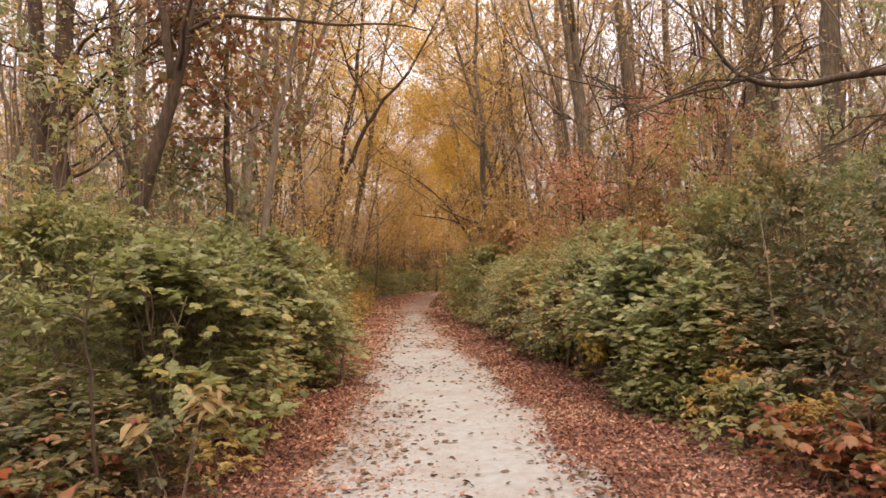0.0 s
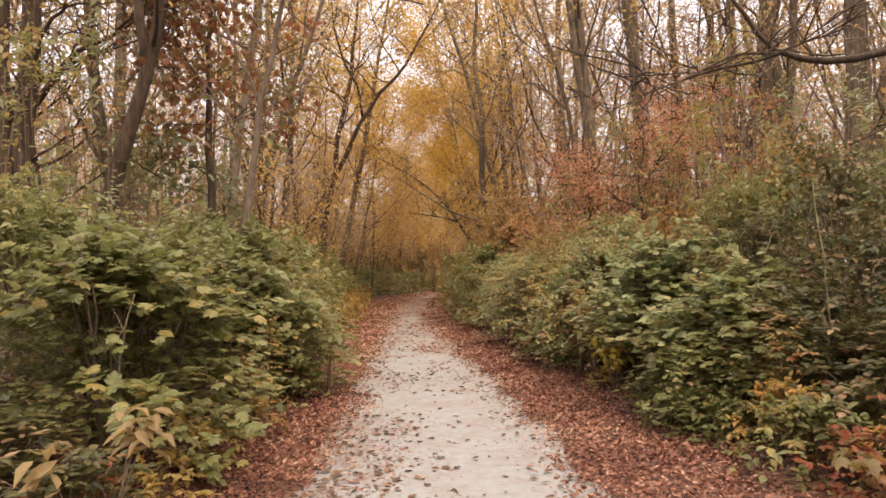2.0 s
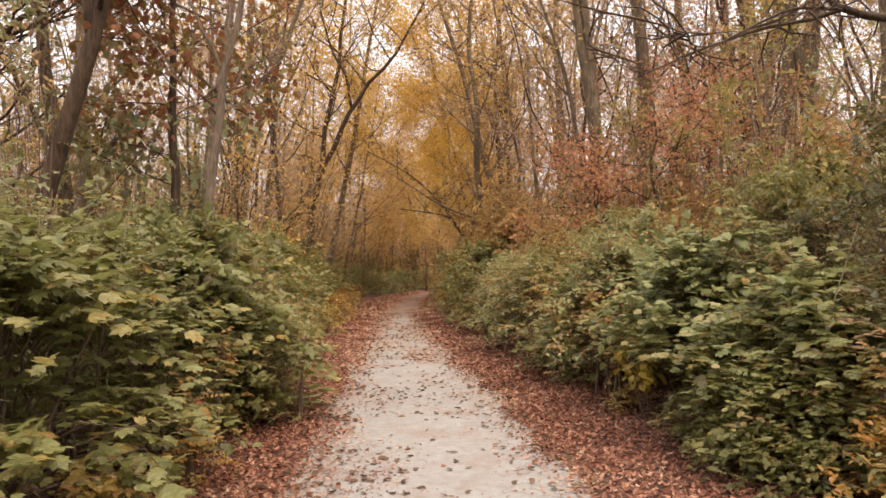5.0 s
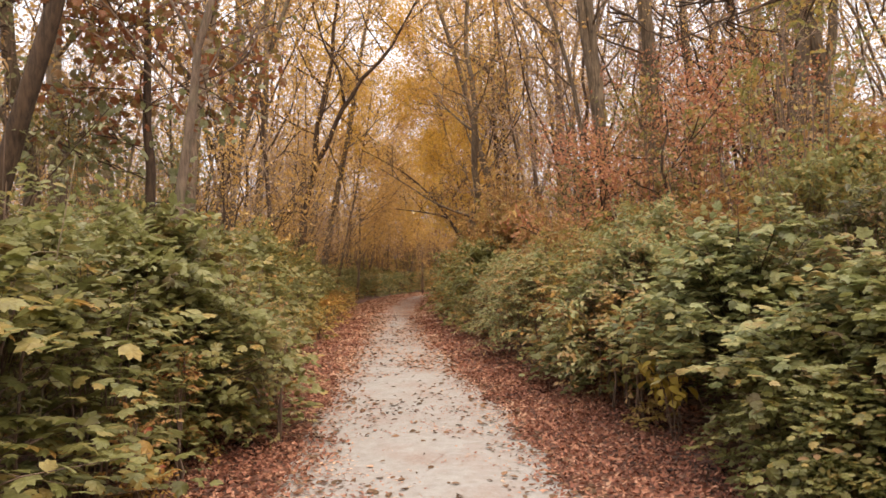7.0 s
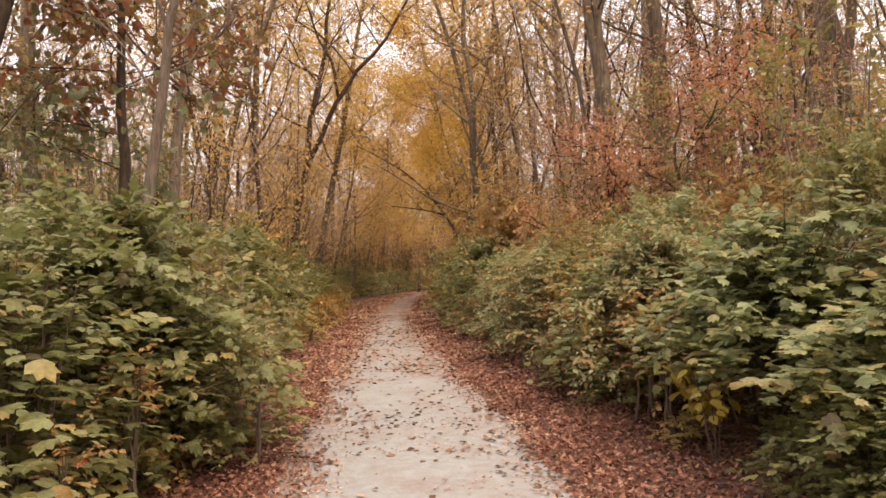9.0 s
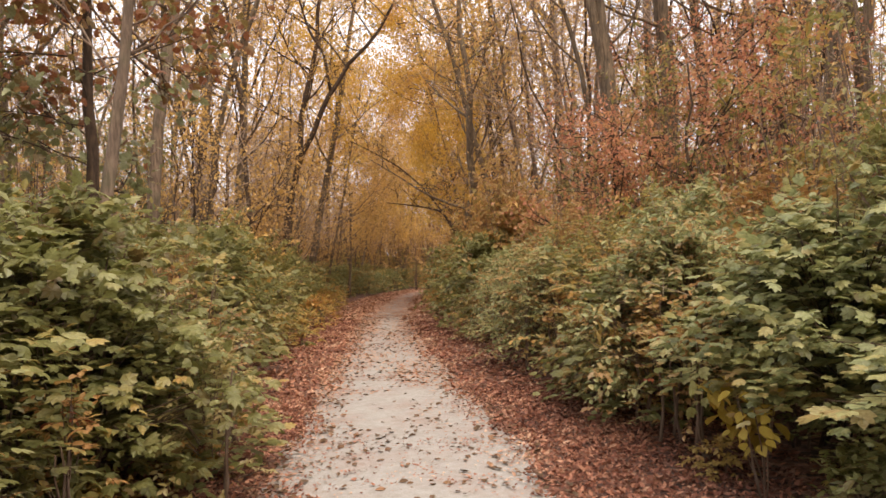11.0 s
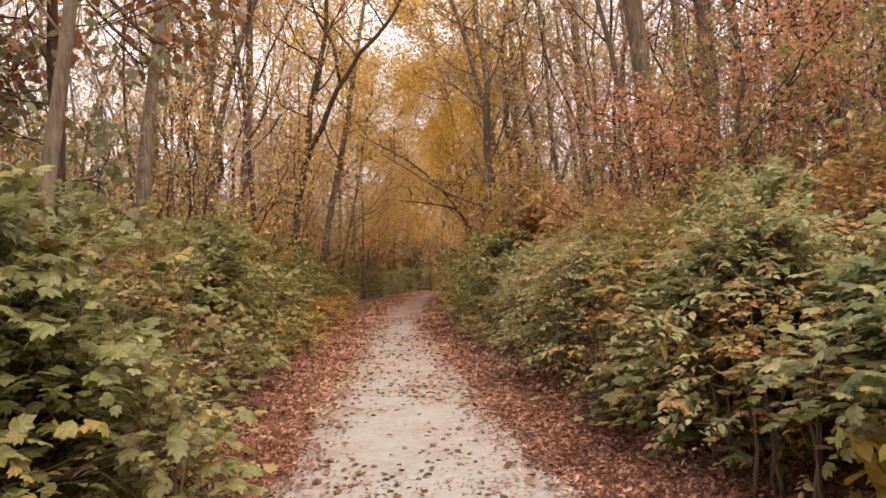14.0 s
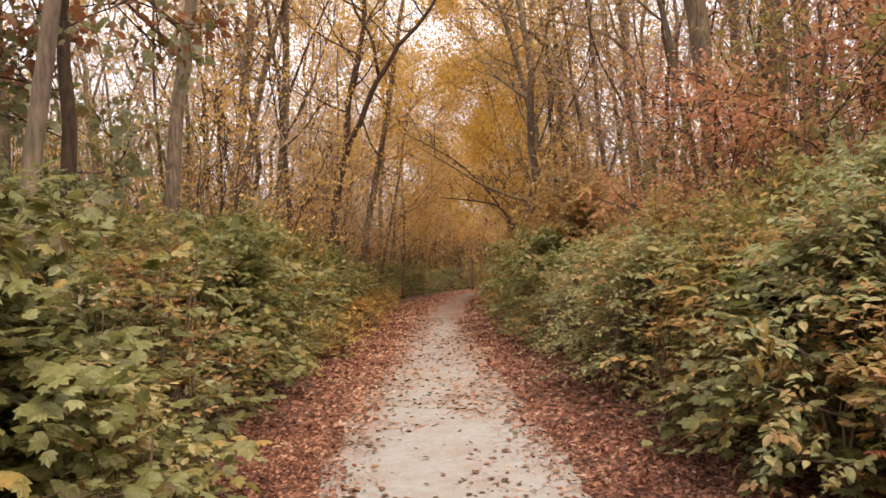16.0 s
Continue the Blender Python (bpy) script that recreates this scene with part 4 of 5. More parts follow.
# ---- shrubs ----
ROW = "shrubs along the path"
KIND = {
    "maple": make_shrub("maple_shrub", "dense green maple shrub with broad lobed leaves", GREEN, 1.1, 2.1, 350, 7, 0.13, MAPLE, 101, accents=OLIVE, group=ROW),
    "maple2": make_shrub("maple_shrub", "green maple shrub turning yellow at the tips", GREEN, 1.15, 2.1, 360, 7, 0.115, MAPLE, 102, accents=OLIVE, group=ROW),
    "pale": make_shrub("honeysuckle_shrub", "pale green shrub with layered drooping sprays", PALE_GREEN, 1.1, 2.1, 520, 10, 0.085, OVAL, 103, accents=TAN, group=ROW, low=0.14, flat=True),
    "olive": make_shrub("olive_shrub", "olive-green shrub with yellowing leaves", OLIVE, 1.1, 2.1, 330, 9, 0.12, OVAL, 104, accents=GOLD, group=ROW),
    "rusty": make_shrub("rusty_shrub", "brown and rust shrub with small curled leaves", RUST, 1.1, 2.1, 440, 9, 0.085, LEAFLET, 118, accents=PALE_GREEN, group=ROW),
    "green": make_shrub("leafy_shrub", "deep green leafy shrub", GREEN, 1.1, 2.1, 340, 9, 0.115, OVAL, 105, accents=OLIVE, group=ROW),
    "dark": make_shrub("dark_shrub", "thin-leaved shrub with brown and green leaves, coloured darker for shade", SHADED_GREEN, 1.1, 2.1, 330, 8, 0.085, OVAL, 119, accents=PINK_DRY, group=ROW, stems=8),
    # stems coloured dark to stand in for the shaded hollow below the leaves
    "maple_high": make_shrub("maple_shrub", "pale green maple shrub hanging over the leaf litter", PALE_GREEN, 1.2, 2.1, 400, 7, 0.11, MAPLE, 106, stem_mat=BARK_DARK, stems=3, accents=GREEN, group=ROW, low=0.42, flat=True),
    "mid_green": make_shrub("leafy_shrub", "green shrub behind the front row", GREEN, 1.15, 2.1, 400, 9, 0.115, LEAFLET, 111, accents=OLIVE, group=ROW),
    "mid_olive": make_shrub("olive_shrub", "olive shrub behind the front row", OLIVE, 1.15, 2.1, 400, 9, 0.11, LEAFLET, 112, accents=GOLD, group=ROW),
    "mid_pale": make_shrub("honeysuckle_shrub", "pale green shrub behind the front row", PALE_GREEN, 1.15, 2.1, 400, 9, 0.115, LEAFLET, 113, accents=GREEN, group=ROW),
    "mid_rust": make_shrub("rusty_shrub", "rusty shrub behind the front row", RUST, 1.15, 2.2, 420, 9, 0.10, LEAFLET, 114, accents=OLIVE, group=ROW),
    "brush": make_shrub("brush_clump", "tall thin brush with small tan leaves", TAN, 1.3, 4.6, 140, 6, 0.145, LEAFLET, 115, accents=RUST, group="brush in the wood", stems=9),
    "gold_brush": make_shrub("brush_clump", "tall thin brush with golden leaves", GOLD, 1.3, 4.6, 140, 6, 0.145, LEAFLET, 116, accents=RUST, group="brush in the wood", stems=9),
    "rust_brush": make_shrub("brush_clump", "tall thin brush with rusty leaves", RUST, 1.3, 4.6, 170, 6, 0.13, LEAFLET, 117, accents=TAN, group="brush in the wood", stems=9),
    "wispy": make_shrub("sapling_shrub", "tall thin shrub with sparse olive and brown leaves", OLIVE, 1.1, 3.6, 95, 7, 0.105, OVAL, 125, accents=RUST, group="thin shrubs behind the hedges", stems=9),
    "wispy_green": make_shrub("sapling_shrub", "tall thin shrub with sparse grey-green leaves", GREY_GREEN, 1.1, 3.6, 95, 7, 0.12, OVAL, 126, accents=TAN, group="thin shrubs behind the hedges", stems=9),
    "far_green": make_shrub("leafy_shrub", "green shrub along the path", GREEN, 1.2, 2.2, 200, 7, 0.21, LEAFLET, 107, accents=OLIVE, group=ROW, stalk=False, stems=3),
    # pale leaf colour lifts these shrubs out of the shade at the bend
    "far_pale": make_shrub("leafy_shrub", "green shrub where the path bends, coloured paler to look better lit", PALE_GREEN, 1.3, 2.2, 240, 7, 0.2, LEAFLET, 110, accents=GOLD, group=ROW, stalk=False, stems=3),
    "far_olive": make_shrub("olive_shrub", "olive-brown shrub along the path", OLIVE, 1.2, 2.2, 200, 7, 0.21, LEAFLET, 108, accents=RUST, group=ROW, stalk=False, stems=3),
    "far_rust": make_shrub("rusty_shrub", "rusty shrub along the path", RUST, 1.2, 2.3, 200, 7, 0.20, LEAFLET, 109, accents=GOLD, group=ROW, stalk=False, stems=3),
}
used_trees, used = used, set()


def hedge(side, y0, y1, step, off, height, kinds, seed):
    rng = np.random.default_rng(seed)
    y = y0
    while y < y1:
        edge = left_edge(y) if side < 0 else right_edge(y)
        k = kinds[rng.integers(len(kinds))]
        s = rng.uniform(0.85, 1.12)
        place(KIND[k], used, edge + side * (off + rng.uniform(-0.12, 0.4)), y, rng.uniform(0, 360), s, tall=height * rng.uniform(0.8, 1.14) / 2.1 / s)
        y += step * rng.uniform(0.85, 1.15)


hedge(-1, 4.0, 6.6, 0.9, 0.9, 1.0, ["dark"], 19)
place(KIND["maple2"], used, -2.65, 10.5, 140, 0.85)
hedge(-1, 7.0, 13.5, 1.15, 0.8, 2.3, ["maple", "olive", "maple2", "rusty", "green"], 1)
hedge(-1, 14.0, 22, 1.15, 1.05, 2.65, ["maple2", "green", "rusty", "olive", "maple"], 25)
hedge(-1, 6.0, 24, 1.6, 2.5, 2.7, ["mid_green", "mid_olive", "mid_pale"], 2)
hedge(-1, 8.0, 26, 2.2, 4.6, 3.0, ["mid_olive", "mid_green", "mid_pale"], 3)
hedge(1, 7.4, 8.6, 0.9, 1.0, 1.35, ["dark"], 4)
hedge(1, 9.2, 10.2, 1.15, 0.95, 1.8, ["maple_high"], 5)
hedge(1, 10.3, 12.1, 1.0, 0.95, 1.95, ["maple_high"], 22)
hedge(1, 12.3, 13.4, 0.9, 0.85, 1.95, ["maple", "pale"], 26)
hedge(-1, 11.4, 11.6, 1.0, 0.5, 1.7, ["maple"], 23)
hedge(1, 14.9, 22, 1.15, 0.85, 1.9, ["rusty", "olive", "rusty", "pale", "rusty"], 21)
for k, x, y, turn, s, tall in (("rusty", 2.6, 12.9, 40, 0.95, 1.05), ("maple", 3.05, 8.35, 15, 0.8, 0.8), ("maple2", 2.8, 7.9, 75, 0.5, 0.8), ("maple", 2.5, 8.05, 210, 0.42, 0.95), ("maple2", 2.6, 8.7, 150, 0.5, 1.0), ("maple2", 2.95, 9.6, 20, 0.4, 0.95), ("maple_high", 2.95, 10.6, 300, 0.5, 1.0), ("maple", 2.5, 13.7, 200, 0.9, 0.95), ("rusty", 2.45, 14.3, 110, 0.9, 1.0)):
    place(KIND[k], used, x, y, turn, s, tall=tall)
hedge(1, 6.0, 9.2, 1.1, 2.0, 2.5, ["dark"], 24)
hedge(1, 9.4, 13, 1.4, 2.5, 2.8, ["mid_green", "dark", "mid_green"], 6)
hedge(1, 13, 25, 1.35, 1.9, 2.75, ["mid_rust", "mid_olive", "mid_rust", "mid_pale", "mid_rust"], 7)
hedge(1, 8, 14, 1.9, 4.4, 3.9, ["mid_green", "mid_pale", "mid_green"], 18)
hedge(1, 14, 26, 2.0, 4.6, 3.4, ["mid_olive", "mid_rust", "mid_rust"], 8)
hedge(-1, 22, 62, 1.7, 1.25, 2.4, ["far_green", "far_olive", "far_green"], 9)
hedge(-1, 24, 62, 2.4, 3.0, 2.8, ["far_olive", "far_rust", "far_green"], 10)
hedge(1, 22, 62, 1.6, 0.9, 2.4, ["far_green", "far_olive", "far_rust"], 11)
hedge(1, 24, 62, 1.7, 1.9, 3.4, ["far_rust", "far_rust", "far_olive"], 12)
hedge(1, 26, 62, 2.8, 5.2, 3.0, ["far_rust"], 13)
hedge(-1, 62, 95, 1.8, 0.8, 2.6, ["far_green", "far_olive"], 14)
hedge(-1, 62, 95, 2.2, 3.0, 4.2, ["far_olive", "far_rust"], 15)
hedge(1, 62, 90, 2.2, 0.9, 2.8, ["far_green", "far_rust"], 16)
hedge(-1, 27, 62, 3.2, 6.0, 3.2, ["far_rust", "far_olive"], 17)

# saplings that stand up out of the front row
for k, x, y, turn, s_, tall in (("wispy_green", -2.55, 8.7, 20, 0.6, 0.95), ("wispy", -2.95, 9.9, 130, 0.65, 0.95), ("wispy_green", -2.5, 11.4, 250, 0.6, 1.0), ("wispy", -2.75, 12.9, 310, 0.65, 1.05),
                               ("wispy_green", -3.2, 7.6, 70, 0.7, 0.95), ("wispy", 3.0, 11.2, 40, 0.6, 1.0), ("wispy_green", 2.5, 12.9, 160, 0.6, 1.1), ("wispy", 2.2, 14.6, 220, 0.6, 1.1), ("wispy", 1.9, 16.4, 90, 0.6, 1.15)):
    place(KIND[k], used, x, y, turn, s_, tall=tall)
# thin tall growth that veils the trunks behind the hedges
hedge(-1, 8.5, 24, 1.8, 3.3, 3.1, ["wispy", "wispy_green", "wispy"], 41)
hedge(-1, 12, 26, 2.4, 5.8, 3.5, ["wispy", "wispy_green", "wispy"], 42)
hedge(1, 13, 26, 1.7, 3.4, 3.1, ["wispy"], 43)
hedge(1, 9, 16, 1.8, 5.2, 3.4, ["wispy_green", "wispy"], 44)

rng = np.random.default_rng(77)
for i in range(50):
    side = 1 if i % 3 == 0 else -1
    y = rng.uniform(23, 62)
    edge = left_edge(y) if side < 0 else right_edge(y)
    place(KIND["brush" if rng.random() < 0.6 else "gold_brush"], used, edge + side * rng.uniform(4.0, 10 + y * 0.25), y, rng.uniform(0, 360), rng.uniform(0.85, 1.3), tall=rng.uniform(0.9, 1.35))
for i in range(26):
    y = rng.uniform(30, 78)
    place(KIND["brush" if i % 3 else "gold_brush"], used, left_edge(y) - rng.uniform(1.8, 9 + y * 0.12), y, rng.uniform(0, 360), rng.uniform(1.0, 1.5), tall=rng.uniform(0.8, 1.1))
for i in range(16):
    place(KIND["gold_brush" if i % 3 else "brush"], used, -12 + i * 1.1 + rng.uniform(-.5, .5), rng.uniform(76, 84) + max(0, i - 9) * 2.2, rng.uniform(0, 360), rng.uniform(1.3, 1.7))

for i in range(9):
    y = 20 + i * 2.7 + rng.uniform(-.6, .6)
    place(KIND["rust_brush" if i % 3 else "brush"], used, right_edge(y) + rng.uniform(2.6, 8.5), y, rng.uniform(0, 360), rng.uniform(0.9, 1.2), tall=rng.uniform(0.7, 0.95))

# brush that closes over the trunks along the far stretch
for i in range(22):
    y = 25 + i * 1.7 + rng.uniform(-.6, .6)
    place(KIND["gold_brush" if i % 2 else "brush"], used, left_edge(y) - rng.uniform(1.3, 4.6), y, rng.uniform(0, 360), rng.uniform(0.85, 1.15), tall=rng.uniform(0.85, 1.25))
for i in range(20):
    y = 24 + i * 1.9 + rng.uniform(-.6, .6)
    place(KIND["rust_brush" if i % 4 < 2 else "gold_brush"], used, right_edge(y) + rng.uniform(1.6, 4.8), y, rng.uniform(0, 360), rng.uniform(0.85, 1.15), tall=rng.uniform(0.9, 1.3))
for i in range(8):
    place(KIND["brush"], used, -8.5 + i * 1.15, 84 + i * 1.6, rng.uniform(0, 360), 1.35, tall=1.2)
for x, y, s_ in ((-5.9, 70, 0.9), (-5.2, 75, 1.0), (-4.4, 79.5, 1.0), (-3.2, 83, 1.1), (-1.9, 85.5, 1.1), (-6.6, 66, 0.9), (-0.4, 88, 1.1)):
    place(KIND["far_pale"], used, x, y, x * 91, s_, tall=1.05)
# unseen hedges and trees added behind the start of the walk to block light
hedge(-1, -14, 2.2, 1.5, 1.1, 2.0, ["far_green", "far_olive"], 31)
hedge(-1, -14, 1.2, 2.2, 3.2, 3.0, ["far_green", "far_olive", "far_rust"], 32)
hedge(1, -14, 2.2, 1.5, 1.1, 2.0, ["far_green", "far_olive"], 33)
hedge(1, -14, 1.2, 2.2, 3.2, 3.0, ["far_green", "far_rust"], 34)
for i in range(12):
    place(FILLER[i % 7], used_trees, (-1 if i % 2 else 1) * (6 + 1.1 * (i % 5)), -15 + i * 1.35, i * 77, 0.9 + 0.03 * i)

# low autumn plants at the edge of the leaf litter
LOW = {
    "orange": make_shrub("low_shrub", "low bramble with olive and orange leaves", AMBER, 0.5, 0.7, 130, 7, 0.068, OVAL, 120, stems=4, accents=GOLD, group="low plants by the path"),
    "red": make_shrub("low_shrub", "low plant with red and rusty leaves", DEEP_RED, 0.42, 0.5, 80, 6, 0.07, MAPLE, 121, stems=4, accents=OLIVE, group="low plants by the path"),
    "green": make_shrub("low_shrub", "low green plant at the path edge", GREEN, 0.5, 0.6, 110, 7, 0.09, OVAL, 122, stems=4, accents=OLIVE, group="low plants by the path"),
    "dark": make_shrub("low_shrub", "low green plant, its leaves coloured darker for shade under the shrubs", SHADED_GREEN, 0.5, 0.6, 90, 7, 0.075, OVAL, 124, stems=5, accents=DEEP_RED, group="low plants by the path"),
    "straw": make_shrub("low_shrub", "low dry plant with straw-coloured leaves", STRAW, 0.45, 0.6, 60, 6, 0.10, OVAL, 123, stems=4, accents=RUST, group="low plants by the path"),
}
for k, x, y, s in (("orange", 2.85, 6.9, 0.9), ("green", 2.8, 6.4, 1.0), ("red", 2.85, 5.5, 0.8), ("dark", 3.3, 6.6, 1.1), ("orange", 3.2, 5.7, 0.8), ("red", 3.1, 4.9, 0.8),
                   ("dark", 3.4, 5.2, 1.2), ("green", 2.35, 7.8, 0.8), ("green", 2.6, 7.5, 0.7), ("red", 3.6, 6.2, 0.9), ("dark", 3.6, 7.2, 1.4), ("red", 2.9, 6.0, 0.9), ("red", 3.35, 5.6, 0.9), ("red", -2.4, 4.15, 0.8),
                   ("dark", -2.1, 5.1, 1.1), ("straw", -1.9, 5.8, 0.7), ("red", -2.6, 4.5, 0.8), ("dark", -2.7, 4.9, 1.2), ("dark", -2.45, 4.2, 1.0), ("dark", -2.9, 4.3, 1.2), ("straw", -2.05, 6.9, 0.8), ("orange", -1.95, 8.3, 0.6),
                   ("straw", -2.3, 4.4, 0.6), ("orange", -2.3, 9.9, 0.6), ("green", 2.6, 9.5, 0.8), ("green", 2.9, 9.0, 0.7), ("straw", 2.1, 10.6, 0.5), ("orange", -2.15, 11.2, 0.6), ("straw", -3.6, 22.5, 1.2), ("straw", -3.9, 25, 1.3), ("orange", -4.4, 29, 1.5), ("straw", -4.7, 31.5, 1.5), ("orange", -5.1, 34, 1.5), ("straw", -5.4, 36.5, 1.6), ("orange", -5.7, 39, 1.7), ("straw", -6.0, 42, 1.7), ("orange", -6.3, 45, 1.8)):
    place(LOW[k], used, x, y, x * 77 + y * 131, s)



def far_wood():
    """The wood that goes on beyond the bend: trunks too many to tell apart and their thinning leaves."""
    rng = np.random.default_rng(500)
    g = Geo()
    for i in range(230):
        y = rng.uniform(104, 175); x = rng.uniform(-95, 95)
        h, r = rng.uniform(14, 24), rng.uniform(0.07, 0.2)
        tube(g, smooth_line([(x, y, -0.1), (x + rng.normal(0, .5), y, h * .5), (x + rng.normal(0, 1), y, h)], 5, 0.1, rng), np.linspace(r, 0.03, 5), 4)
        for k in range(9):
            a = np.array([x, y, h * rng.uniform(0.1, 0.95)])
            spike(g, a, a + unit(np.array([rng.normal(), rng.normal(), 0.9])) * rng.uniform(1.5, 4.5), 0.05)
    tagged(new("far_trunks", g.mesh("far_trunks", BARK_BROWN)), "brown trunks of the far wood beyond the bend", "woods", kind="stuff")
    for mat, n, top, name, label in ((TAN, 22000, 12.0, "far_brush", "tan brush of the far wood beyond the bend"), (GOLD, 11000, 21.0, "far_foliage", "golden leaves of the far wood")):
        g = Geo()
        p = np.stack([rng.normal(0, 38, n), rng.uniform(98, 175, n), top * rng.beta(1.1, 1.5, n)], 1)
        leaves(g, p, rng.normal(0, 1, (n, 3)), rng.normal(0, 0.8, (n, 3)) + (0, -0.6, 0.6), rng.uniform(0.5, 1.1, n), LEAFLET)
        tagged(new(name, g.mesh(name, mat, False)), label, "woods", kind="stuff")


far_wood()

# ---- fallen leaves ----


def drift(x, y):
    """How thickly leaves have blown together, about -1 to 1."""
    return np.array([noise.noise(Vector((a * 0.9, b * 0.55, 2.0))) + 0.5 * noise.noise(Vector((a * 2.3, b * 1.6, 7.0))) for a, b in zip(x, y)])


def litter(name, label, y0, y1, per_m2, size, seed, mat=DEAD, lane=False, tpl=CRUMPLED, tilt=0.6, blown=0.0):
    """Leaves heaped on both verges, or thinly spread over the lane itself."""
    rng = np.random.default_rng(seed)
    n = int(per_m2 * (y1 - y0) * 8.0)
    y = rng.uniform(y0, y1, n); x = rng.uniform(-4.4, 4.0, n) + centre_x(y) * 0.6
    c, hw = centre_x(y), half_width(y)
    heap = drift(x, y)
    d = np.abs(x - c) - hw - 0.30 * heap + 0.02 * np.sign(c - x) - 0.02
    if lane:
        chance = (d < 0.2) * np.clip(0.10 + 0.55 * np.clip((y - 14) / 12, 0, 1) + 0.75 * heap + 0.7 * np.clip((d + 0.6) / 0.7, 0, 1) ** 2 + blown * np.clip((c + 0.1 - x) / hw, 0, 1) * np.clip((12 - y) / 4, 0, 1), 0, 1)
    else:
        chance = np.clip((d + 0.25) / 0.5, 0, 1) ** 1.6 * (x > left_edge(y) - 0.9) * (x < right_edge(y) + 1.0)
    keep = rng.random(n) < chance
    x, y, d = x[keep], y[keep], d[keep]
    n = len(x)
    p = np.stack([x, y, np.where(d > 0.1, 0.03, 0.026) + rng.uniform(0, 0.04, n) * np.clip(d * 3, 0.08, 1)], 1)
    a = rng.uniform(0, 2 * np.pi, n)
    tilt = 0.15 if lane else tilt
    g = Geo()
    leaves(g, p, np.stack([np.cos(a), np.sin(a), rng.normal(0, tilt * 0.7, n)], 1), np.array([0, 0, 1.0]) + rng.normal(0, tilt, (n, 3)), size * rng.uniform(0.5, 1.3, n), tpl)
    tagged(new(name, g.mesh(name, mat, False)), label, "leaf litter", kind="stuff")


litter("leaf_litter", "fallen leaves beside the start of the path", -6, 3.0, 110, 0.10, 207)
litter("leaf_litter", "thick reddish-brown fallen leaves beside the path", 3.0, 15, 1350, 0.047, 201)
litter("leaf_litter", "reddish-brown fallen leaves beside the path", 15, 32, 300, 0.075, 202, tilt=0.4)
# paler colour stands in for light falling through a gap in the canopy
litter("leaf_litter", "fallen leaves towards the bend of the path, coloured paler as if lit", 32, 82, 60, 0.15, 203, DUST_AND_LIT_LEAF, tilt=0.25)
litter("lane_leaves", "thin scatter of dark fallen leaves on the path", 4.0, 17, 95, 0.07, 206, DARK_DEAD, True, CURLED, blown=0.2)
litter("lane_leaves", "dark fallen leaves farther along the path", 17, 34, 45, 0.08, 208, DARK_DEAD, True, CURLED)
litter("leaf_crumbs", "crumbled leaf bits trodden into the pale path", 3.5, 16, 950, 0.032, 204, DEAD, True, FLAKE, blown=0.45)
litter("leaf_crumbs", "leaf bits scattered over the pale path", 15, 80, 560, 0.06, 205, DUST_AND_LIT_LEAF, True, FLAKE)


def fallen_leaves():
    """Single leaves that lie on the pale path."""
    rng = np.random.default_rng(300)
    kinds = []
    for i in range(6):
        g = Geo()
        tv = CURLED[0] * (0.8, 1, rng.uniform(0.4, 1.2)) + rng.normal(0, 0.05, CURLED[0].shape)
        leaves(g, np.zeros((1, 3)), np.array([[0, 1.0, 0]]), np.array([[0, 0, 1.0]]), 1.0, (tv, CURLED[1]))
        kinds.append(g.mesh("fallen_leaf", DARK_DEAD if i < 4 else DEAD, False))
    for i in range(300):
        y = 4.2 + 20 * rng.random() ** 1.2
        x = centre_x(y) + rng.uniform(-1, 1) * half_width(y) * 1.05
        ob = new("fallen_leaf", kinds[i % 6])
        s = rng.uniform(0.04, 0.085)
        ob.matrix_basis = pose(x, y, 0.034, rng.normal(0, 8), rng.normal(0, 8), rng.uniform(0, 360)) @ Matrix.Diagonal((s, s, s, 1))
        tagged(ob, "curled brown fallen leaf lying on the pale path", "fallen leaf", "fallen leaves on the path")


fallen_leaves()


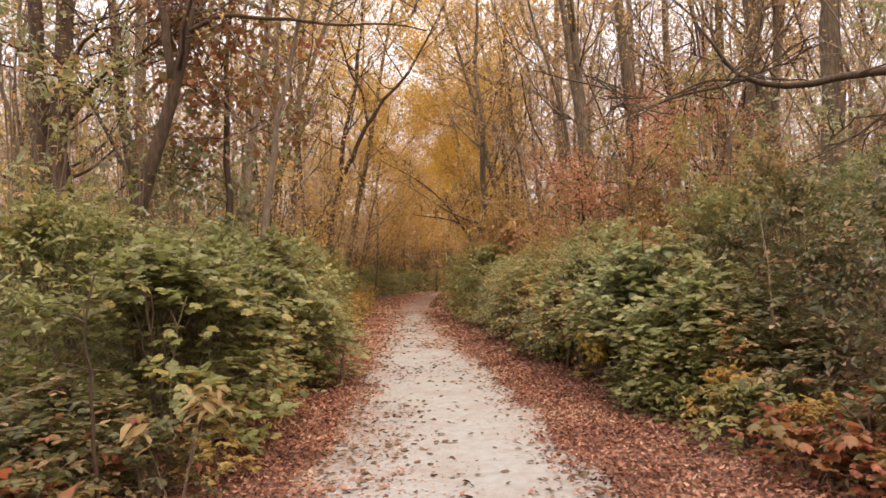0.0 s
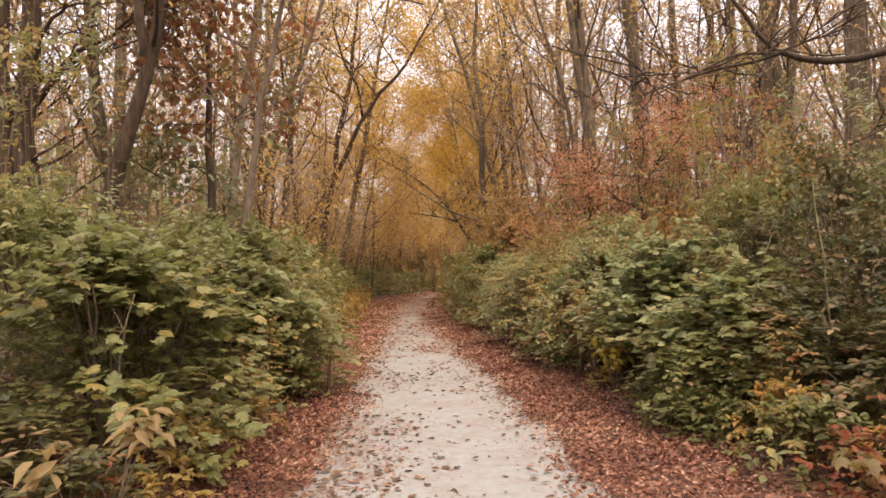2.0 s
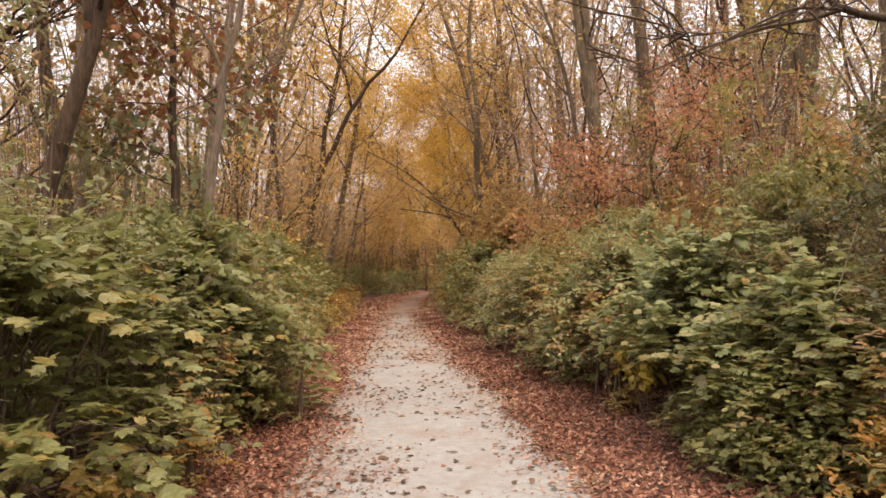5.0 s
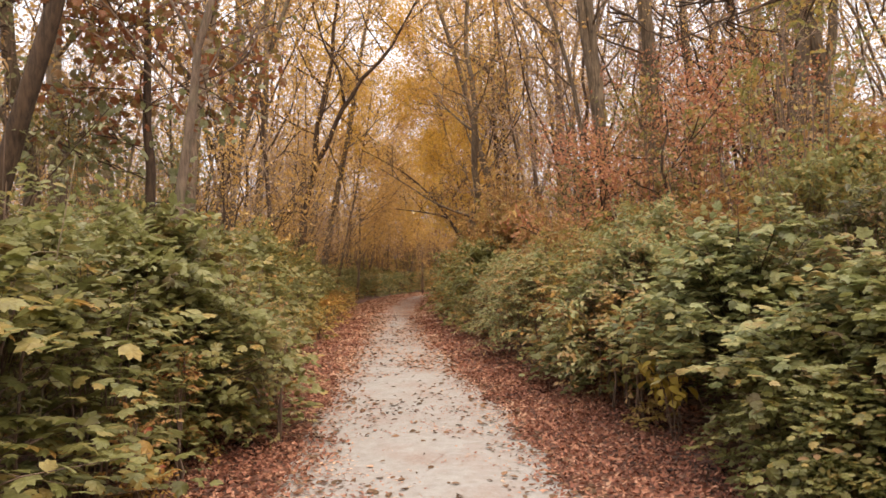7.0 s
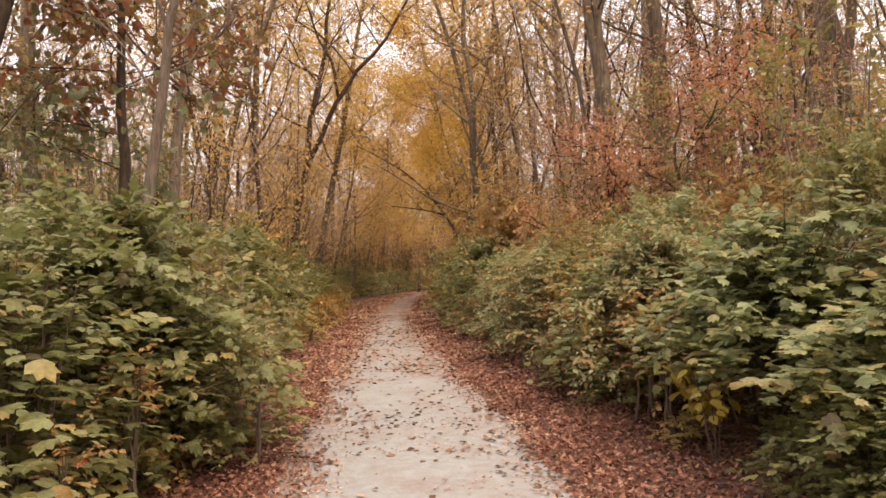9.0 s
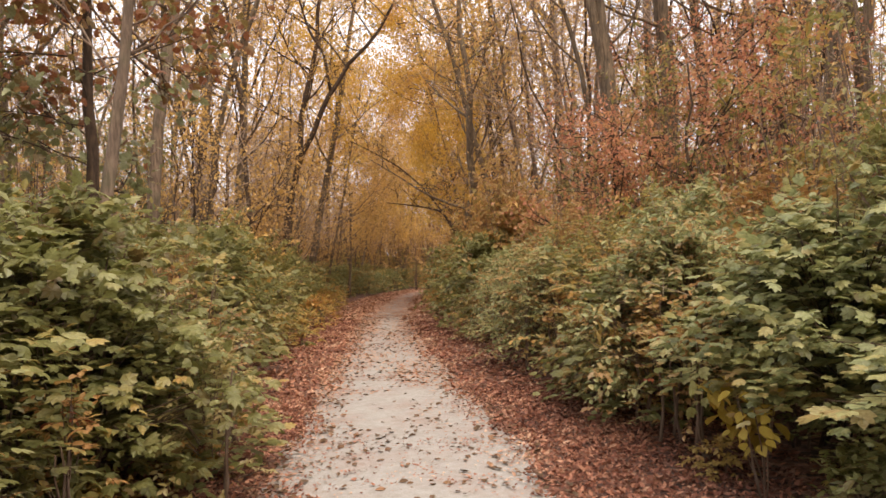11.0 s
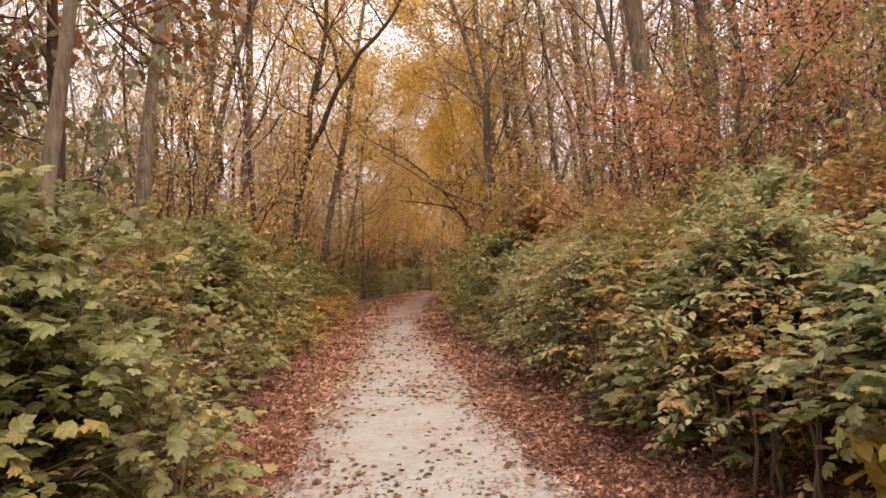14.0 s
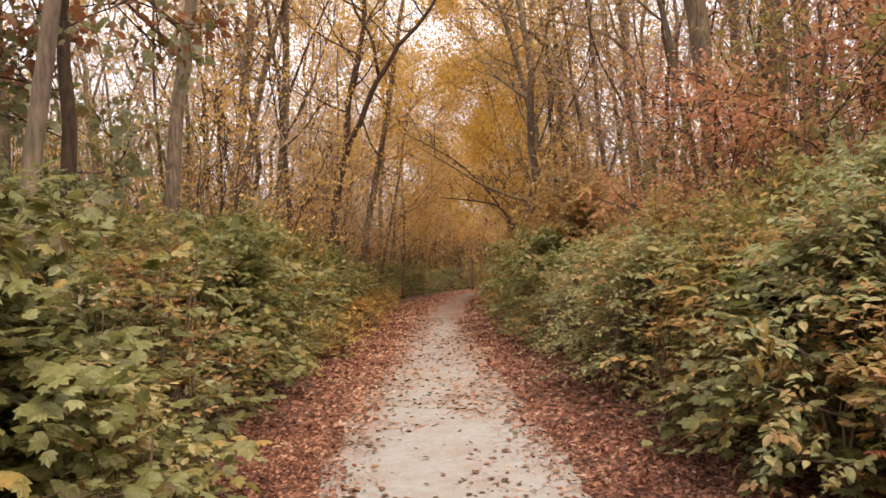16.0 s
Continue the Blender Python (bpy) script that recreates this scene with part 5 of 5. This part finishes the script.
# ---- single plants and dead stems ----


def leaf_plant(name, label, x, y, z, spread, count, size, tpl, mat, seed, hang, leaf_label, category="plant", f0=0.3, lean=(0, 0)):
    """A plant whose big leaves are told apart one by one."""
    rng = np.random.default_rng(seed)
    top = tagged(new(name), label, category)
    top.location = (x, y, 0)
    kinds = []
    for i in range(3):
        g = Geo()
        leaves(g, np.zeros((1, 3)), np.array([[0, 1.0, 0]]), np.array([[0, 0, 1.0]]), 1.0, (tpl[0] * (1, 1, rng.uniform(0.6, 1.8)) + rng.normal(0, 0.015, tpl[0].shape), tpl[1]))
        kinds.append(g.mesh("leaf", mat))
    for s in range(4):
        a = rng.uniform(0, 6.28)
        tip = np.array([math.cos(a) * spread * 0.6, math.sin(a) * spread * 0.6, z * rng.uniform(0.85, 1.1)]) + np.array([lean[0], lean[1], 0])
        g = Geo()
        tube(g, smooth_line([(0, 0, -0.02), tip * (0.4, 0.4, 0.6), tip], 6, 0.01, rng), np.linspace(0.006, 0.0025, 6), 5)
        stem = part("stem", g, TWIG, top)
        for i in range(count // 4):
            f = rng.uniform(f0, 1.0)
            b = rng.uniform(0, 6.28)
            ob = part("leaf", kinds[rng.integers(3)], mat, stem, leaf_label if i == 0 and s == 0 else "")
            d = Vector((math.cos(b), math.sin(b), -hang * rng.uniform(0.5, 1.4)))
            q = d.to_track_quat("Y", "Z").to_matrix().to_4x4()
            k = size * rng.uniform(0.7, 1.2)
            ob.matrix_basis = Matrix.Translation(tip * (f, f, f ** 0.5) + rng.normal(0, 0.045, 3)) @ q @ pose(0, 0, 0, 0, rng.normal(0, 20), 0) @ Matrix.Diagonal((k, k, k, 1))
    return top


WHEAT = leaf_material("wheat_leaf", [(0.25, 0.155, 0.07), (0.36, 0.25, 0.12), (0.47, 0.35, 0.19)])
LIME = leaf_material("lime_yellow_leaf", [(0.36, 0.275, 0.055), (0.47, 0.365, 0.08), (0.58, 0.46, 0.13)])
leaf_plant("yellow_plant", "yellow-leaved seedling at the foot of the shrubs", 2.27, 10.25, 0.76, 0.34, 48, 0.13, BROAD, LIME, 401, 0.8, "broad yellow leaf", f0=0.25, lean=(-0.24, -0.1))
leaf_plant("hickory_seedling", "hickory seedling with drooping straw-coloured leaves", -1.72, 4.75, 0.88, 0.46, 44, 0.155, BLADE, WHEAT, 402, 0.35, "long drooping straw-coloured leaf", f0=0.8)
leaf_plant("hickory_seedling", "small seedling with dry hanging yellow leaves", 2.25, 12.4, 1.2, 0.12, 18, 0.15, BLADE, STRAW, 403, 2.2, "dry hanging leaf", f0=0.88, lean=(-0.62, -0.15))
leaf_plant("tan_plant", "seedling with a few broad pale tan leaves", 2.4, 8.0, 0.62, 0.22, 12, 0.15, BROAD, WHEAT, 404, 0.3, "broad pale tan leaf", f0=0.6, lean=(-0.15, -0.15))
leaf_plant("yellow_plant", "seedling with lime-yellow leaves by the litter", 2.1, 9.9, 0.8, 0.3, 24, 0.10, BROAD, LIME, 411, 0.5, "lime-yellow leaf")
leaf_plant("red_seedling", "seedling with deep red lobed leaves beside the path", -1.98, 3.6, 0.68, 0.42, 28, 0.12, MAPLE, DEEP_RED, 409, 0.5, "deep red lobed leaf", f0=0.4)
leaf_plant("red_seedling", "seedling with deep red lobed leaves at the edge of the litter", 2.72, 5.1, 0.5, 0.5, 36, 0.11, MAPLE, DEEP_RED, 410, 0.5, "deep red lobed leaf", f0=0.35)
leaf_plant("dry_leafed_sapling", "sapling with a flat spray of dry pinkish-brown leaves", 3.45, 8.8, 1.72, 1.5, 130, 0.11, BROAD, PINK_DRY, 405, 0.2, "dry pinkish leaf", f0=0.55, lean=(-0.15, -0.1))
RUST_VINE = make_shrub("rusty_vine", "thin climbing vine with rusty hanging leaves", RUST, 0.26, 1.35, 34, 7, 0.07, OVAL, 408, stems=3, accents=DEEP_RED, group="rusty vines")
make_shrub("straw_vine", "dry vine with small straw-coloured leaves", CREAM, 0.42, 1.25, 110, 8, 0.062, OVAL, 407, stems=2, accents=RUST)\
    .location = (-1.72, 10.6, 0)

for x, y, turn, s in ((2.1, 10.9, 10, 1.0), (2.0, 12.2, 90, 0.9), (3.0, 7.3, 200, 0.8), (2.0, 11.5, 140, 1.0), (1.75, 13.6, 220, 1.0), (1.6, 14.6, 300, 1.1), (1.35, 16.2, 45, 1.2), (-2.1, 9.3, 60, 0.9), (-2.2, 12.4, 170, 1.0), (-2.0, 8.2, 260, 0.7)):
    place(RUST_VINE, used, x, y, turn, s)


def dead_stem(label, pts, r, mat, seed, sprigs=5):
    rng = np.random.default_rng(seed)
    base = np.array(pts[0])
    top = tagged(new("dead_stem"), label, "stem", "dead stems")
    top.location = base
    ln = smooth_line(np.array(pts) - base, 12, r * 0.8, rng)
    g = Geo()
    tube(g, ln, np.linspace(r, r * 0.35, 12), 6)
    part("stalk", g, mat, top)
    for i in range(sprigs):
        k = rng.integers(4, 11)
        d = unit(rng.normal(0, 1, 3) + (0, 0, 0.8))
        g = Geo()
        tube(g, [ln[k], ln[k] + d * 0.12, ln[k] + d * 0.22 + (0, 0, -0.03)], [r * 0.4, r * 0.3, r * 0.12], 4)
        part("sprig", g, mat, top)


dead_stem("thin dark stem standing in the undergrowth", [(-2.15, 4.55, -.02), (-2.17, 4.5, 0.9), (-2.13, 4.5, 1.75)], 0.017, BARK_DARK, 1)
dead_stem("bleached dead stem among green leaves", [(-2.55, 6.6, -.02), (-2.5, 6.5, 0.9), (-2.25, 6.3, 1.55)], 0.013, STALK, 2, 9)
dead_stem("bleached dead stem leaning out of the shrubs", [(-3.1, 7.6, -.02), (-2.9, 7.2, 1.2), (-2.3, 6.9, 2.2)], 0.012, STALK, 3, 9)
dead_stem("pale dry vine hanging in the shrubs", [(3.55, 7.6, -.02), (3.5, 7.4, 1.2), (3.4, 7.35, 2.3)], 0.010, STALK, 4, 8)
dead_stem("pale dry vine hanging in the shrubs", [(3.2, 8.4, -.02), (3.05, 8.1, 1.1), (3.3, 8.0, 1.9)], 0.009, STALK, 5, 8)
dead_stem("pale fallen branch caught in low plants", [(2.75, 6.0, 0.32), (3.2, 5.8, 0.42), (3.8, 5.6, 0.36)], 0.022, STALK, 6, 4)
dead_stem("thin upright shoot above the shrubs", [(2.6, 12.6, -.02), (2.5, 12.6, 1.5), (2.2, 12.4, 2.5)], 0.010, STALK, 7, 4)
dead_stem("arching dry cane among the shrubs", [(2.9, 11.4, -.02), (2.6, 11.3, 1.2), (1.75, 11.1, 1.5)], 0.009, STALK, 8, 3)
dead_stem("thin upright shoot above the shrubs", [(-2.9, 8.6, -.02), (-2.8, 8.6, 1.5), (-2.5, 8.5, 2.6)], 0.010, STALK, 9, 4)
dead_stem("dark bare twig over the shrubs", [(-3.9, 9.6, -.02), (-3.6, 9.4, 2.2), (-2.6, 9.2, 3.1)], 0.011, BARK_DARK, 10, 8)
